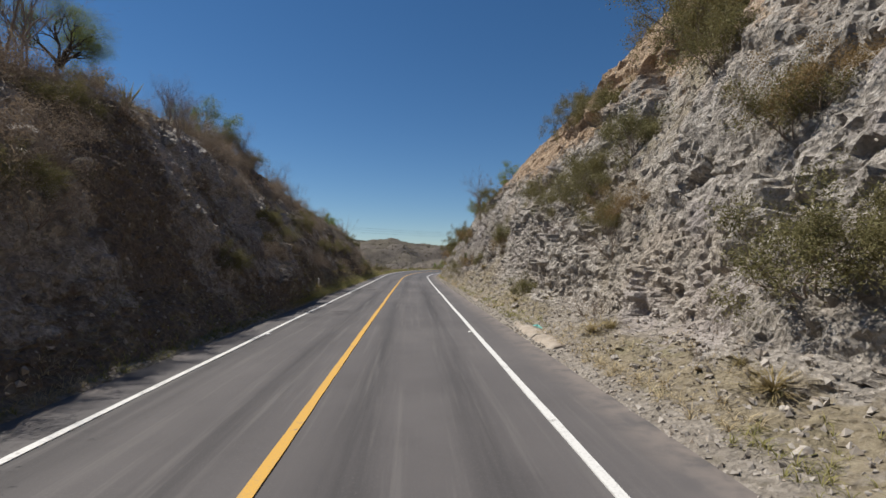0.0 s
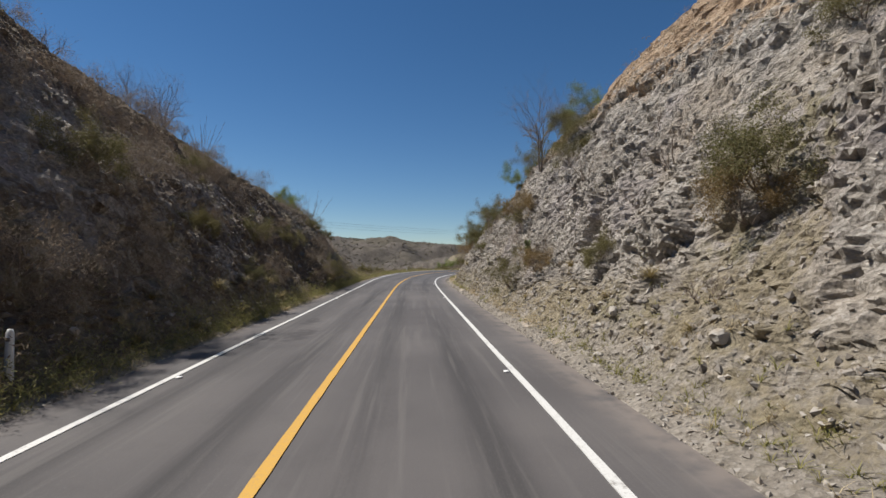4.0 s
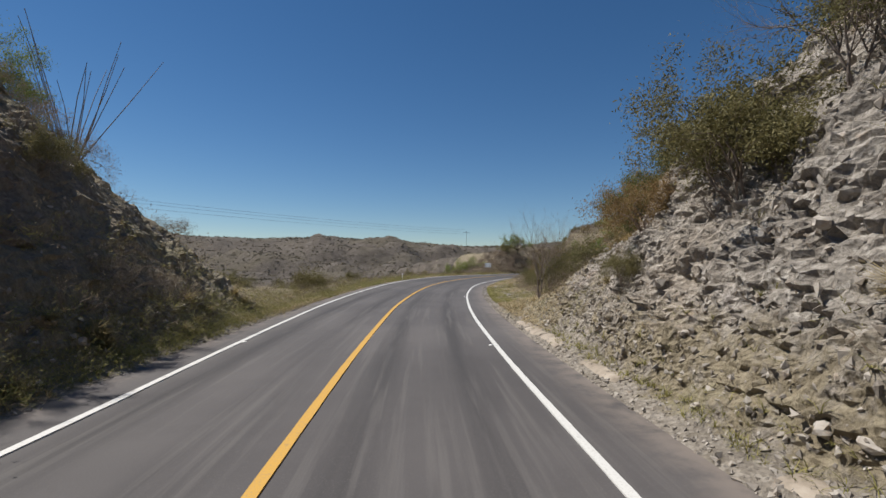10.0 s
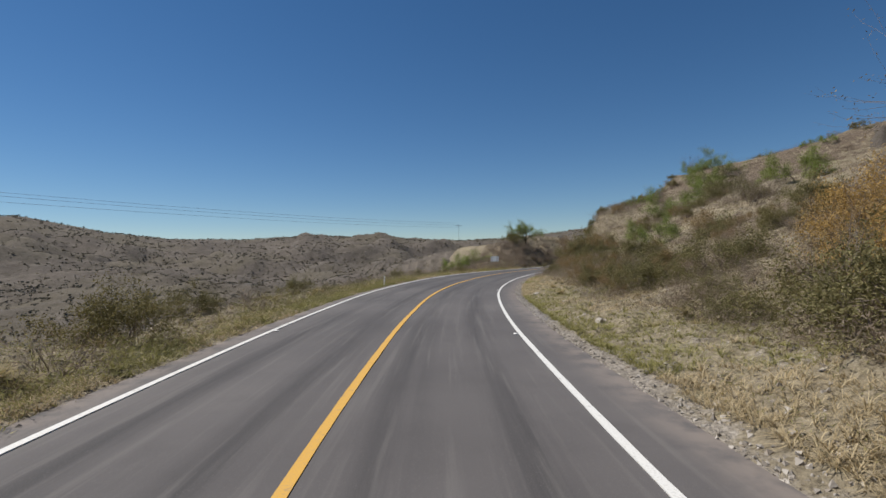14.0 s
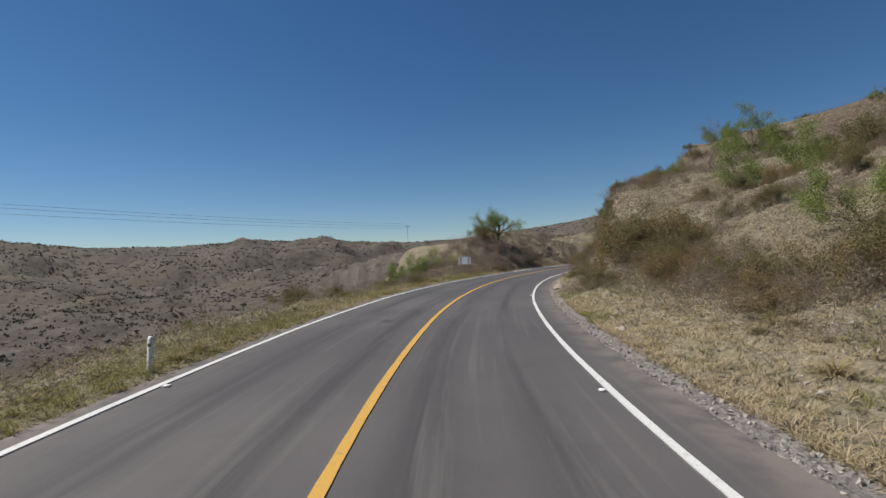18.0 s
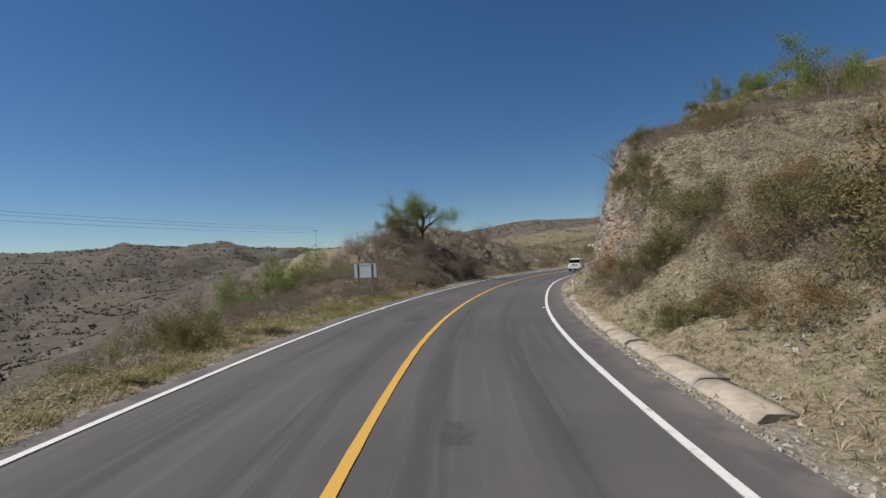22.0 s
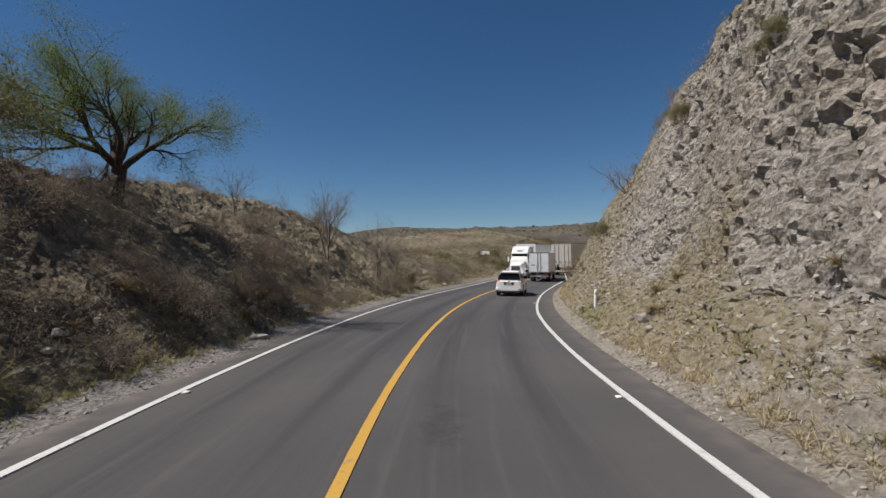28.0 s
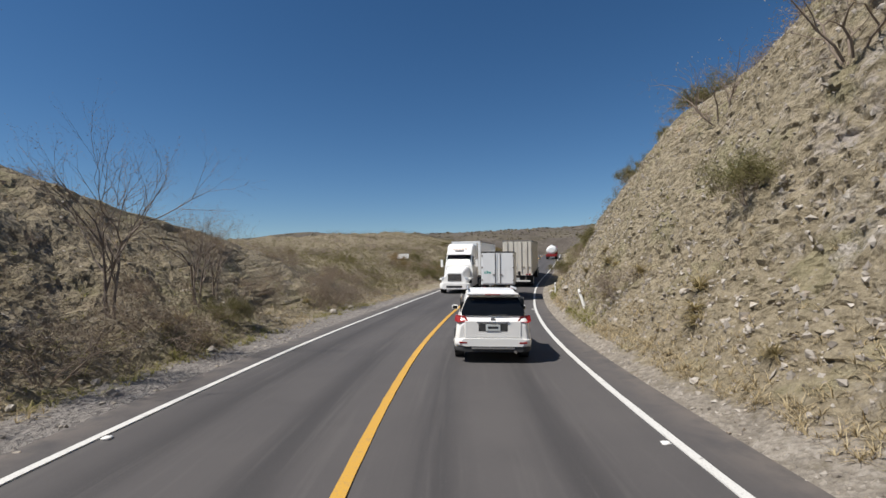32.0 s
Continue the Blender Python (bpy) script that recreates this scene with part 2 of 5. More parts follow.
def mask(me, name, values):
    a = me.attributes.new(name, "FLOAT", "POINT")
    a.data.foreach_set("value", np.asarray(values, dtype=np.float32).ravel())


def grid_faces(rows, cols):
    i = np.arange((rows - 1) * cols).reshape(rows - 1, cols)[:, :-1].ravel()
    return np.stack([i, i + 1, i + cols + 1, i + cols], 1)


def part(name, bm, material, parent, label=""):
    me = bpy.data.meshes.new(name)
    bm.normal_update()
    bm.to_mesh(me)
    bm.free()
    me.materials.append(material)
    ob = new(name, me)
    ob.parent = parent
    return tagged(ob, label)


def empty(name, m=None):
    ob = new(name)
    ob.empty_display_size = 0.3
    if m is not None:
        ob.matrix_basis = m
    return ob


RNG = np.random.default_rng(7)
PERM = RNG.permutation(4096)
VALS = RNG.random((4096, 4))


def cell_hash(i, j, k):
    return PERM[(PERM[(PERM[i & 4095] + j) & 4095] + k) & 4095]


def lattice(p):
    """Value noise in 0..1 at points p (n, 3)."""
    f = np.floor(p)
    i = f.astype(np.int64)
    u = p - f
    u = u * u * (3 - 2 * u)
    out = 0
    for a in (0, 1):
        for b in (0, 1):
            for c in (0, 1):
                w = (u[:, 0] if a else 1 - u[:, 0]) * (u[:, 1] if b else 1 - u[:, 1]) * (u[:, 2] if c else 1 - u[:, 2])
                out = out + w * VALS[cell_hash(i[:, 0] + a, i[:, 1] + b, i[:, 2] + c), 0]
    return out


def fbm(p, octaves=4, gain=0.5):
    total, amp, norm = 0, 1.0, 0
    for o in range(octaves):
        total = total + amp * lattice(p * 2.0 ** o + 17.3 * o)
        norm += amp
        amp *= gain
    return total / norm


def facets(p):
    """Blocky broken rock: every cell is a tilted plane, about -0.5 to 0.5; and how near a joint runs, 0 to 1."""
    f = np.floor(p).astype(np.int64)
    best = np.full(len(p), 9.0)
    second = np.full(len(p), 9.0)
    out = np.zeros(len(p))
    for a in (-1, 0, 1):
        for b in (-1, 0, 1):
            for c in (-1, 0, 1):
                h = cell_hash(f[:, 0] + a, f[:, 1] + b, f[:, 2] + c)
                v = VALS[h]
                d = p - (f + (a, b, c) + 0.15 + 0.7 * v[:, :3])
                r = (d * d).sum(1)
                near = r < best
                second = np.where(near, best, np.minimum(second, r))
                best = np.where(near, r, best)
                tilt = ((v[:, 1:4] - 0.5) * d).sum(1)
                out = np.where(near, v[:, 3] - 0.5 + 1.6 * tilt, out)
    return out, np.clip(1 - (np.sqrt(second) - np.sqrt(best)) / 0.16, 0, 1)

# ---------------------------------------------------------------- the road's line


CENTRE = [(2.48, -62.97), (1.68, -50.39), (0.88, -37.82), (0.08, -25.24), (-0.73, -12.67), (-1.53, -0.09), (-2.33, 12.48), (-3.11, 25.06), (-3.87, 37.64), (-4.62, 50.22), (-5.35, 62.80), (-5.90, 75.42), (-6.03, 88.07), (-5.51, 100.74), (-4.22, 113.37), (-1.74, 125.84), (1.80, 138.03), (6.47, 149.85), (12.34, 161.12), (19.03, 171.87), (26.75, 181.82), (35.50, 191.03), (45.01, 199.48), (55.03, 207.24), (65.44, 214.48), (76.12, 221.24), (86.78, 227.97), (97.44, 234.70), (108.08, 241.41), (118.64, 248.23), (129.14, 255.16), (139.55, 262.18), (149.91, 269.32), (160.19, 276.55), (170.42, 283.90)]
STEP, FIRST = 12.6, -63.0
NODES = np.array(CENTRE)
LAST = FIRST + STEP * (len(NODES) - 1)


def spline(s):
    """Place and direction of the yellow line at the distance s."""
    q = np.clip((np.asarray(s, float) - FIRST) / STEP, 0, len(NODES) - 1.0001)
    i = q.astype(int)
    u = (q - i)[..., None]
    n = len(NODES)
    a, b, c, d = (NODES[np.clip(i + k, 0, n - 1)] for k in (-1, 0, 1, 2))
    p = 0.5 * (2 * b + (c - a) * u + (2 * a - 5 * b + 4 * c - d) * u ** 2 + (3 * b - a - 3 * c + d) * u ** 3)
    t = 0.5 * ((c - a) + 2 * (2 * a - 5 * b + 4 * c - d) * u + 3 * (3 * b - a - 3 * c + d) * u ** 2)
    return p, t / np.linalg.norm(t, axis=-1, keepdims=True)


def grade(s):
    """The road's own height: level, then climbing past the last bend."""
    u = np.clip((np.asarray(s, float) - 205) / 150, 0, 1)
    return 6.5 * u * u * (3 - 2 * u)


def bank(s):
    """Crossfall, radians; the bend leans to its inside."""
    return np.radians(np.interp(s, [-60, 60, 80, 106, 134, 156, 172, 190, 240], [-0.7, -0.8, 0.6, 2.6, 2.8, 1.4, 0.7, 1.0, 0.5]))


def place(s, d, z=0.0):
    s, d = np.asarray(s, float), np.asarray(d, float)
    p, t = spline(s)
    x = p[..., 0] + t[..., 1] * d
    y = p[..., 1] - t[..., 0] * d
    lean = -np.tan(bank(s)) * (np.clip(d, -5, 5.5) - 1.65)
    return np.stack([x, y, grade(s) + lean + z], -1)


def heading(s):
    return math.degrees(math.atan2(-spline(s)[1][0], spline(s)[1][1]))

# ---------------------------------------------------------------- road


def ribbon(name, s0, s1, ds, ds_list, lift, material):
    ss = np.arange(s0, s1 + 0.01, ds)
    dd = np.asarray(ds_list, float)
    S, D = np.meshgrid(ss, dd, indexing="ij")
    v = place(S, D, lift).reshape(-1, 3)
    f = grid_faces(len(ss), len(dd))[:, ::-1]
    return flat_mesh(name, v, f, material, True), S.ravel(), D.ravel()


me, S, D = ribbon("road", -60, 350, 0.4, np.concatenate([[-4.7, -4.4], np.arange(-4.2, 4.95, 0.2), [5.1, 5.5]]), 0.0, M_ASPHALT)
co = np.empty(len(S) * 3, np.float32)
me.vertices.foreach_get("co", co)
co = co.reshape(-1, 3)
edge_wave = (fbm(np.stack([S * 0.7, D * 0 + (D > 0) * 9.0, S * 0], 1), 4) - 0.5)
rim = np.where(D > 0, 4.85, 4.25)
out = (np.abs(D) > rim)
co[:, 2] += np.where(out, -0.05 - 0.12 * (np.abs(D) - rim), 0.0) + 0.02 * (fbm(co * 0.35, 3) - 0.5) * (np.abs(D) < 4.0)
me.vertices.foreach_set("co", co.ravel())
wheel = np.zeros(len(S))
for c in (-2.55, -0.95, 0.85, 2.5):
    wheel = np.maximum(wheel, np.exp(-((D - c) / 0.33) ** 2))
mask(me, "worn", wheel * 0.9)
lane = me.attributes.new("lane", "FLOAT_VECTOR", "POINT")
lane.data.foreach_set("vector", np.stack([S * 0.045, D * 1.3, D * 0], 1).astype(np.float32).ravel())
stain = np.zeros(len(S))
for s0, d0, a, b in [(124.0, -1.5, 0.6, 0.9), (41.0, -1.9, 0.7, 2.6), (44.5, -2.2, 0.5, 1.8), (139.5, 1.2, 0.4, 0.9), (22.0, -1.6, 0.7, 2.2), (152, -1.2, 0.8, 2.0), (174, 1.0, 0.5, 1.5)]:
    stain = np.maximum(stain, 0.75 * np.exp(-((S - s0) / b) ** 2 - ((D - d0) / a) ** 2))
mask(me, "stain", stain)
# asphalt tone darkens between 100 and 150 m along the road
mask(me, "dark_stretch", np.interp(S, [100, 150], [0, 1]))
mask(me, "dust", np.clip((np.abs(D) - rim + 0.75) / 0.8, 0, 1) * 0.8)
road = tagged(new("road", me), "worn dark asphalt two-lane road bending right", "road", kind="structure")


def marking(name, keys, width, material, label, s0=-58, s1=345):
    ss = np.arange(s0, s1, 0.5)
    d = np.interp(ss, *keys)
    wob = (fbm(np.stack([ss * 0.15, d, ss * 0], 1), 2) - 0.5) * 0.05
    half = width / 2 + (fbm(np.stack([ss * 2.0, d, ss * 0], 1), 2) - 0.5) * 0.015
    top = np.stack([place(ss, d + wob - half, 0.016), place(ss, d + wob + half, 0.016)], 1)
    side = np.stack([place(ss, d + wob - half, -0.03), place(ss, d + wob + half, -0.03)], 1)
    v = np.concatenate([side[:, :1], top, side[:, 1:]], 1).reshape(-1, 3)
    return tagged(new(name, flat_mesh(name, v, grid_faces(len(ss), 4)[:, ::-1], material)), label, "road marking", kind="structure")


marking("yellow_line", ([0, 1], [0, 0]), 0.145, M_YELLOW_LINE, "worn yellow centre line painted on asphalt")
marking("white_line_inner", ([0, 80, 110, 150, 175, 190, 202, 222], [3.52, 3.6, 3.8, 3.94, 4.02, 3.9, 4.0, 4.2]), 0.125, M_WHITE_LINE, "worn white edge line beside the rock cut")
marking("white_line_outer", ([0, 70, 86, 105, 122, 155, 178, 200], [-2.95, -3.15, -3.5, -3.7, -3.9, -3.65, -3.53, -3.5]), 0.125, M_WHITE_LINE, "worn white edge line on the valley side")

# ---------------------------------------------------------------- cut slopes beside the road
# distance along the road: outward profile (offset, height) from the asphalt's edge
RIGHT = [
    (-40, (5.4, .15), (7.0, 1.8), (8.6, 5.0), (11.5, 9.5), (20, 20), (46, 30)),
    (14, (5.6, .15), (7.8, .7), (8.8, 4.6), (11.2, 9.2), (19, 19), (46, 30)),
    (38, (5.6, .2), (7.1, 2.0), (8.7, 5.0), (11.4, 9.4), (20, 20), (46, 30)),
    (50, (5.6, .2), (7.0, 1.6), (8.5, 5.2), (11.6, 9.8), (18.5, 18), (46, 27)),
    (66, (5.6, .2), (6.9, 2.0), (8.0, 4.6), (11.4, 9.2), (15, 12.6), (46, 24)),
    (75, (5.6, .2), (6.7, 2.0), (8.2, 4.6), (10.4, 6.6), (16, 9), (46, 18)),
    (80, (5.6, .15), (7.0, 1.3), (9.0, 3.0), (12, 4.2), (18, 6), (46, 15)),
    (86, (5.6, .1), (6.9, .8), (9.6, 1.7), (15, 3.1), (24, 6.2), (50, 14)),
    (94, (5.6, .0), (9.0, .2), (12, .6), (17, 2.4), (28, 7), (50, 14)),
    (118, (5.6, .0), (9.0, .25), (11.5, .7), (17, 2.3), (28, 6.6), (50, 14)),
    (140, (5.6, .05), (7.5, .5), (10, 1.6), (15, 3.7), (26, 8.2), (50, 15)),
    (154, (5.6, .1), (7.2, 1.0), (9.2, 3.3), (13, 5.4), (22, 7.2), (50, 13)),
    (162, (5.5, .1), (7.2, 1.4), (9.1, 5.6), (10.3, 8.1), (17, 9.1), (50, 13)),
    (170, (5.5, .15), (7.1, 1.6), (8.3, 6.0), (9.2, 9.3), (18, 10.4), (50, 14)),
    (182, (5.6, .3), (7.6, 1.9), (8.9, 6.0), (10.0, 10.5), (18, 13.0), (50, 17)),
    (192, (5.7, .4), (7.8, 2.0), (9.4, 5.6), (11.2, 11.0), (17, 16.4), (50, 21)),
    (200, (5.7, .4), (7.4, 2.2), (9.0, 5.4), (11.0, 9.6), (17, 16), (50, 23)),
    (212, (5.6, .4), (7.4, 2.6), (9.0, 5.8), (11.5, 9.0), (18, 13), (50, 18)),
    (250, (6.0, .2), (8.6, 2.6), (11.5, 5.2), (16.0, 8.5), (26, 12), (50, 16)),
    (300, (6.0, .2), (9.0, 2.2), (13.0, 5.0), (19.0, 8.0), (28, 11), (50, 15)),
    (350, (6.0, .2), (9.0, 1.6), (13.0, 3.0), (19.0, 5.0), (28, 7), (50, 9)),
]
LEFT = [
    (-40, (4.3, .1), (5.3, 1.6), (6.9, 4.7), (8.6, 6.9), (12, 7.9), (46, 11)),
    (12, (4.3, .1), (5.3, 1.6), (6.9, 4.7), (8.8, 7.0), (12, 8.0), (46, 11)),
    (24, (4.4, .15), (5.5, 1.8), (7.3, 5.2), (9.6, 8.5), (13, 10.2), (46, 14)),
    (38, (4.6, .15), (5.8, 1.6), (7.9, 5.2), (11.0, 9.6), (14, 11.9), (46, 14)),
    (60, (4.7, .15), (5.8, 1.3), (8.0, 4.6), (11.3, 8.3), (16.5, 11.5), (46, 13)),
    (74, (4.7, .15), (5.8, 1.2), (7.6, 4.8), (9.6, 7.0), (14, 8.8), (46, 8)),
    (80, (4.7, .15), (5.6, .8), (7.6, 2.8), (10.5, 5.4), (14.5, 8.4), (46, 2)),
    (87, (4.8, .05), (6.4, .15), (9.0, .4), (13, .8), (20, .2), (46, -13)),
    (98, (4.9, .0), (6.6, -.05), (8.6, -.4), (12, -2.0), (20, -7), (46, -20)),
    (146, (5.0, .0), (6.8, -.1), (9.0, -.9), (12, -2.8), (20, -8), (46, -21)),
    (159, (5.0, .05), (7.0, .1), (9.4, .0), (12.5, -.6), (18, -3.0), (46, -17)),
    (167, (5.0, .05), (7.0, .8), (9.0, 1.7), (11.5, 1.5), (16, -1.5), (46, -15)),
    (178, (5.2, .1), (7.0, 1.6), (9.0, 3.9), (11.2, 5.2), (15, 3.6), (46, -12)),
    (190, (5.4, .1), (6.9, 1.0), (9.2, 3.2), (12.6, 5.9), (16, 6.4), (46, -4)),
    (202, (5.6, .1), (6.9, .7), (9.4, 2.6), (12.8, 5.5), (17, 6.9), (46, 5)),
    (224, (5.8, .05), (7.6, .4), (9.6, 1.3), (12.0, 2.2), (20, 3.0), (46, 4)),
    (244, (6.0, .0), (9.0, .3), (13.0, .9), (18.0, 1.9), (26, 3.2), (46, 5.5)),
    (300, (6.0, .0), (9.0, .3), (13.0, 1.0), (18.0, 2.2), (26, 3.8), (46, 7)),
    (350, (6.0, .0), (9.0, .3), (13.0, 1.0), (18.0, 2.2), (26, 4.0), (46, 8)),
]


def profile(table, s, q):
    """Offset and height of the slope: s along the road, q from 0 at the asphalt to 6 far back."""
    keys = np.array([k[0] for k in table], float)
    edge = 4.75 if table is RIGHT else 4.0
    d = np.array([[edge] + [c[0] for c in k[1:]] for k in table])
    z = np.array([[-0.03] + [c[1] for c in k[1:]] for k in table])
    i = np.clip(np.searchsorted(keys, s) - 1, 0, len(keys) - 2)
    u = np.clip((s - keys[i]) / (keys[i + 1] - keys[i]), 0, 1)
    u = u * u * (3 - 2 * u)
    j = np.clip(q.astype(int), 0, 5)
    w = q - j
    res = []
    for a in (d, z):
        lo = a[i, j] * (1 - u) + a[i + 1, j] * u
        hi = a[i, j + 1] * (1 - u) + a[i + 1, j + 1] * u
        res.append(lo + (hi - lo) * w)
    return res


# how bare and rocky, how ochre and how grassy each stretch is: along the road
ROCKY_R = ([-40, 70, 78, 84, 150, 160, 168, 189, 197, 204, 350], [1, 1, .9, .12, .12, .4, .95, .85, .5, .3, .25])
ROCKY_L = ([-40, 30, 48, 66, 80, 90, 158, 172, 188, 200, 212, 225, 350], [.75, .7, .5, .42, .35, .05, .05, .12, .14, .17, .16, .1, .1])


def surface(side, s, q):
    """Points of the finished slope, and its three masks."""
    table, sign = (RIGHT, 1) if side == "right" else (LEFT, -1)
    d, z = profile(table, s, q)
    p = place(s, sign * d, z)
    p2 = place(s, sign * (d + 0.3), z)
    outward = (p2 - p) / 0.3
    rocky = np.interp(s, *(ROCKY_R if sign > 0 else ROCKY_L))
    face = np.interp(q, [0, 1.0, 1.6, 2.1, 3.6, 4.6, 6], [0, .0, .4, .85, 1.0, .75, .3] if sign > 0 else [0, .1, .6, .8, .95, .4, .2])
    face = face * (np.where(s > 84, np.interp(q, [3.7, 4.4, 6], [1, .3, .3]), 1) if sign > 0 else 1)
    face = face * (0.75 + 0.5 * fbm(p * 0.16 + 40, 3))
    rock = np.clip(rocky * face, 0, 1)
    gully = np.clip((fbm(np.stack([s * 0.21 - z * 0.05, z * 0.07, s * 0 + 14], 1), 3) - 0.56) * 6, 0, 1) * np.interp(q, [1, 1.6, 4, 5], [1, .8, .7, .3])
    rock = rock * (1 - 0.75 * gully)
    wave = fbm(p * 0.11, 4) - 0.5
    fold = fbm(np.stack([s * 0.17 + z * 0.035, z * 0.05, s * 0 + (5 if sign > 0 else 9)], 1), 3) - 0.5
    rib = 0.5 - 2.2 * np.abs(fold)
    push = wave * 2.2 * np.clip(q - 0.7, 0, 1.2) * (np.interp(s, [140, 155, 200, 215], [1, .35, .35, 1]) if sign > 0 else 1)
    warp = np.stack([fbm(p * 1.4 + k, 3) - 0.5 for k in (11, 47, 83)], 1)
    big, big_joint = facets((p + 0.9 * warp) * np.array([0.3, 0.3, 0.4]))
    med, med_joint = facets((p + 0.6 * warp) * np.array([0.95, 0.95, 1.25]) + 3.1)
    small, small_joint = facets((p + 0.15 * warp) * np.array([2.3, 2.3, 2.9]) + 7.7)
    ledge = np.clip((fbm(p * 0.13 + 23, 3) - 0.5) * 5, 0, 1)
    rough = fbm(p * 1.1 + 31, 4, 0.6) - 0.5
    tiny = facets(p * np.array([5.6, 5.6, 7.0]) + 1.7)[0]
    grain_r = fbm(p * 3.1 + 13, 3, 0.65) - 0.5
    hollow = np.clip((fbm(p * 0.5 + 71, 3) - 0.66) * 9, 0, 1)
    patch = np.clip((fbm(p * 0.45 + 90, 3) - 0.46) * 6, 0, 1)
    calm = np.interp(s, [140, 155], [1, .5]) if sign > 0 else 1
    push = push + rock * (calm * (0.9 * rib + (0.42 + 0.55 * ledge) * big) + (0.08 + 0.22 * ledge) * med + (0.03 + 0.1 * patch) * small + 0.09 * tiny + 0.19 * rough + 0.16 * grain_r - 0.25 * hollow)
    push = push - rock * (0.16 * big_joint + 0.2 * med_joint * ledge + 0.12 * patch * small_joint)
    push = push + np.clip(q - 0.6, 0, 1) * (1 - rock) * np.interp(rocky, [.1, .4], [0, 1]) * (0.12 * small + 0.07 * tiny)
    grain = np.clip(q - 0.5, 0, 1) * (1 - 0.7 * rock)
    up = np.clip(q - 1.6, 0, 1) * (1 - rock) * (fbm(p * 0.22 + 60, 3) - 0.5) * 1.5 + grain * ((fbm(p * 0.9, 4) - 0.5) * 0.6 + (fbm(p * 3.0, 3) - 0.5) * 0.3) + np.clip(q, 0, 1) * (fbm(p * 2.2 + 5, 3) - 0.5) * 0.14
    p = p - outward * push[:, None]
    p[:, 2] += up + 0.35 * rock * push
    ochre = np.clip(np.interp(z, [6, 11], [0, .75]) + 0.9 * (fbm(p * 0.09 + 9, 3) - 0.5) + (np.interp(s, [40, 70], [0.05, 0.3]) if sign < 0 else 0), 0, 1)
    ochre = ochre * np.interp(s, [80, 88, 150, 160], [1, .3, .3, 1]) if sign > 0 else ochre
    ochre = ochre * np.where((s > 82) & (sign > 0), np.interp(q, [3.6, 4.4], [1, .1]), 1)
    ochre = np.where((s > 150) & (s < 176) & (sign > 0), np.clip(ochre + 0.45 * np.interp(q, [3.4, 4.2], [1, 0]) * np.interp(s, [150, 156, 168, 178], [0, 1, 1, 0]), 0, 1), ochre)
    ochre = np.clip(ochre + (0.26 * np.interp(s, [58, 68, 80, 86], [0, 1, 1, 0]) if sign > 0 else 0), 0, 1)
    grass = np.clip(np.interp(q, [0, .5, 1.2, 3, 6], [.0, .25, .55, .5, .6]) + 0.35 * (1 - rocky) + 0.7 * (fbm(p * 0.2 + 3, 3) - 0.5), 0, 1)
    return p, rock, ochre, grass


def slope(side, label):
    fine = ((-4, 80), (160, 214)) if side == "right" else ((-4, 66), (166, 206))
    s = np.concatenate([np.arange(-40, -4, 1.0), np.arange(*fine[0], 0.12), np.arange(fine[0][1], fine[1][0], 0.26), np.arange(*fine[1], 0.12), np.arange(fine[1][1], 350, 0.9)])
    q = np.concatenate([np.linspace(0, 1, 13)[:-1], np.linspace(1, 4, 96)[:-1], np.linspace(4, 5, 36)[:-1], np.linspace(5, 6, 20)])
    S, Q = np.meshgrid(s, q, indexing="ij")
    p, rock, ochre, grass = surface(side, S.ravel(), Q.ravel())
    f = grid_faces(len(s), len(q))
    me = flat_mesh("slope_" + side, p, f[:, ::-1] if side == "right" else f, M_SLOPE, False)
    mask(me, "rock", rock)
    mask(me, "ochre", ochre)
    # left: soil darkened on the shaded bank and knoll; right: browner open hillside
    dark_soil = (np.interp(S.ravel(), [40, 60, 84, 100, 148, 156, 188, 200, 224, 240], [.7, .9, .1, .7, .8, .9, .8, .35, .4, .8]) * np.interp(Q.ravel(), [.5, 1.1], [0, 1])) if side == "left" else np.maximum(np.interp(S.ravel(), [82, 92, 158, 166], [0, .5, .5, 0]) * np.interp(Q.ravel(), [1.2, 2.2, 3.4, 4.4], [0, 1, 1.1, 1.6]), np.interp(S.ravel(), [84, 100], [0, .8]) * np.interp(Q.ravel(), [4.1, 4.7], [0, 1]))
    mask(me, "dark_soil", dark_soil)
    mask(me, "grass", grass * (1 - 0.45 * dark_soil))
    if side == "left":
        gravel = np.interp(S.ravel(), [156, 162, 216, 226], [0, 1, 1, .3]) * np.interp(Q.ravel(), [0, .75, 1.05], [1, .9, 0])
    else:
        gravel = np.interp(S.ravel(), [94, 102, 126, 136], [0, 1, 1, 0]) * np.interp(Q.ravel(), [0, .8, 1.25], [1, .85, 0])
    mask(me, "gravel", gravel)
    ob = tagged(new("slope_" + side, me), label, "hillside", kind="structure")
    return ob


slope("right", "steep grey and ochre rock cutting with dry grass at its foot")
slope("left", "brown shaded soil bank falling away to a valley")

# ---------------------------------------------------------------- far hills, one sheet to the horizon
CX, CY = 0.0, 110.0
SKY_B = [-180, -120, -90, -60, -46, -41, -34, -29, -22, -14, -10, -6, 0, 4, 8, 14, 20, 27, 33, 42, 50, 60, 90, 130, 180]
SKY_E = [3, 3, 3.6, 4.4, 4.5, 4.7, 3.2, 2.6, 2.5, 3.0, 2.7, 2.8, 2.0, 2.1, 2.2, 2.7, 3.3, 4.1, 3.9, 4.0, 4.2, 4.6, 5, 4, 3]
rad = np.concatenate([np.linspace(1, 240, 66), np.geomspace(250, 1300, 70), np.geomspace(1360, 4500, 16)])
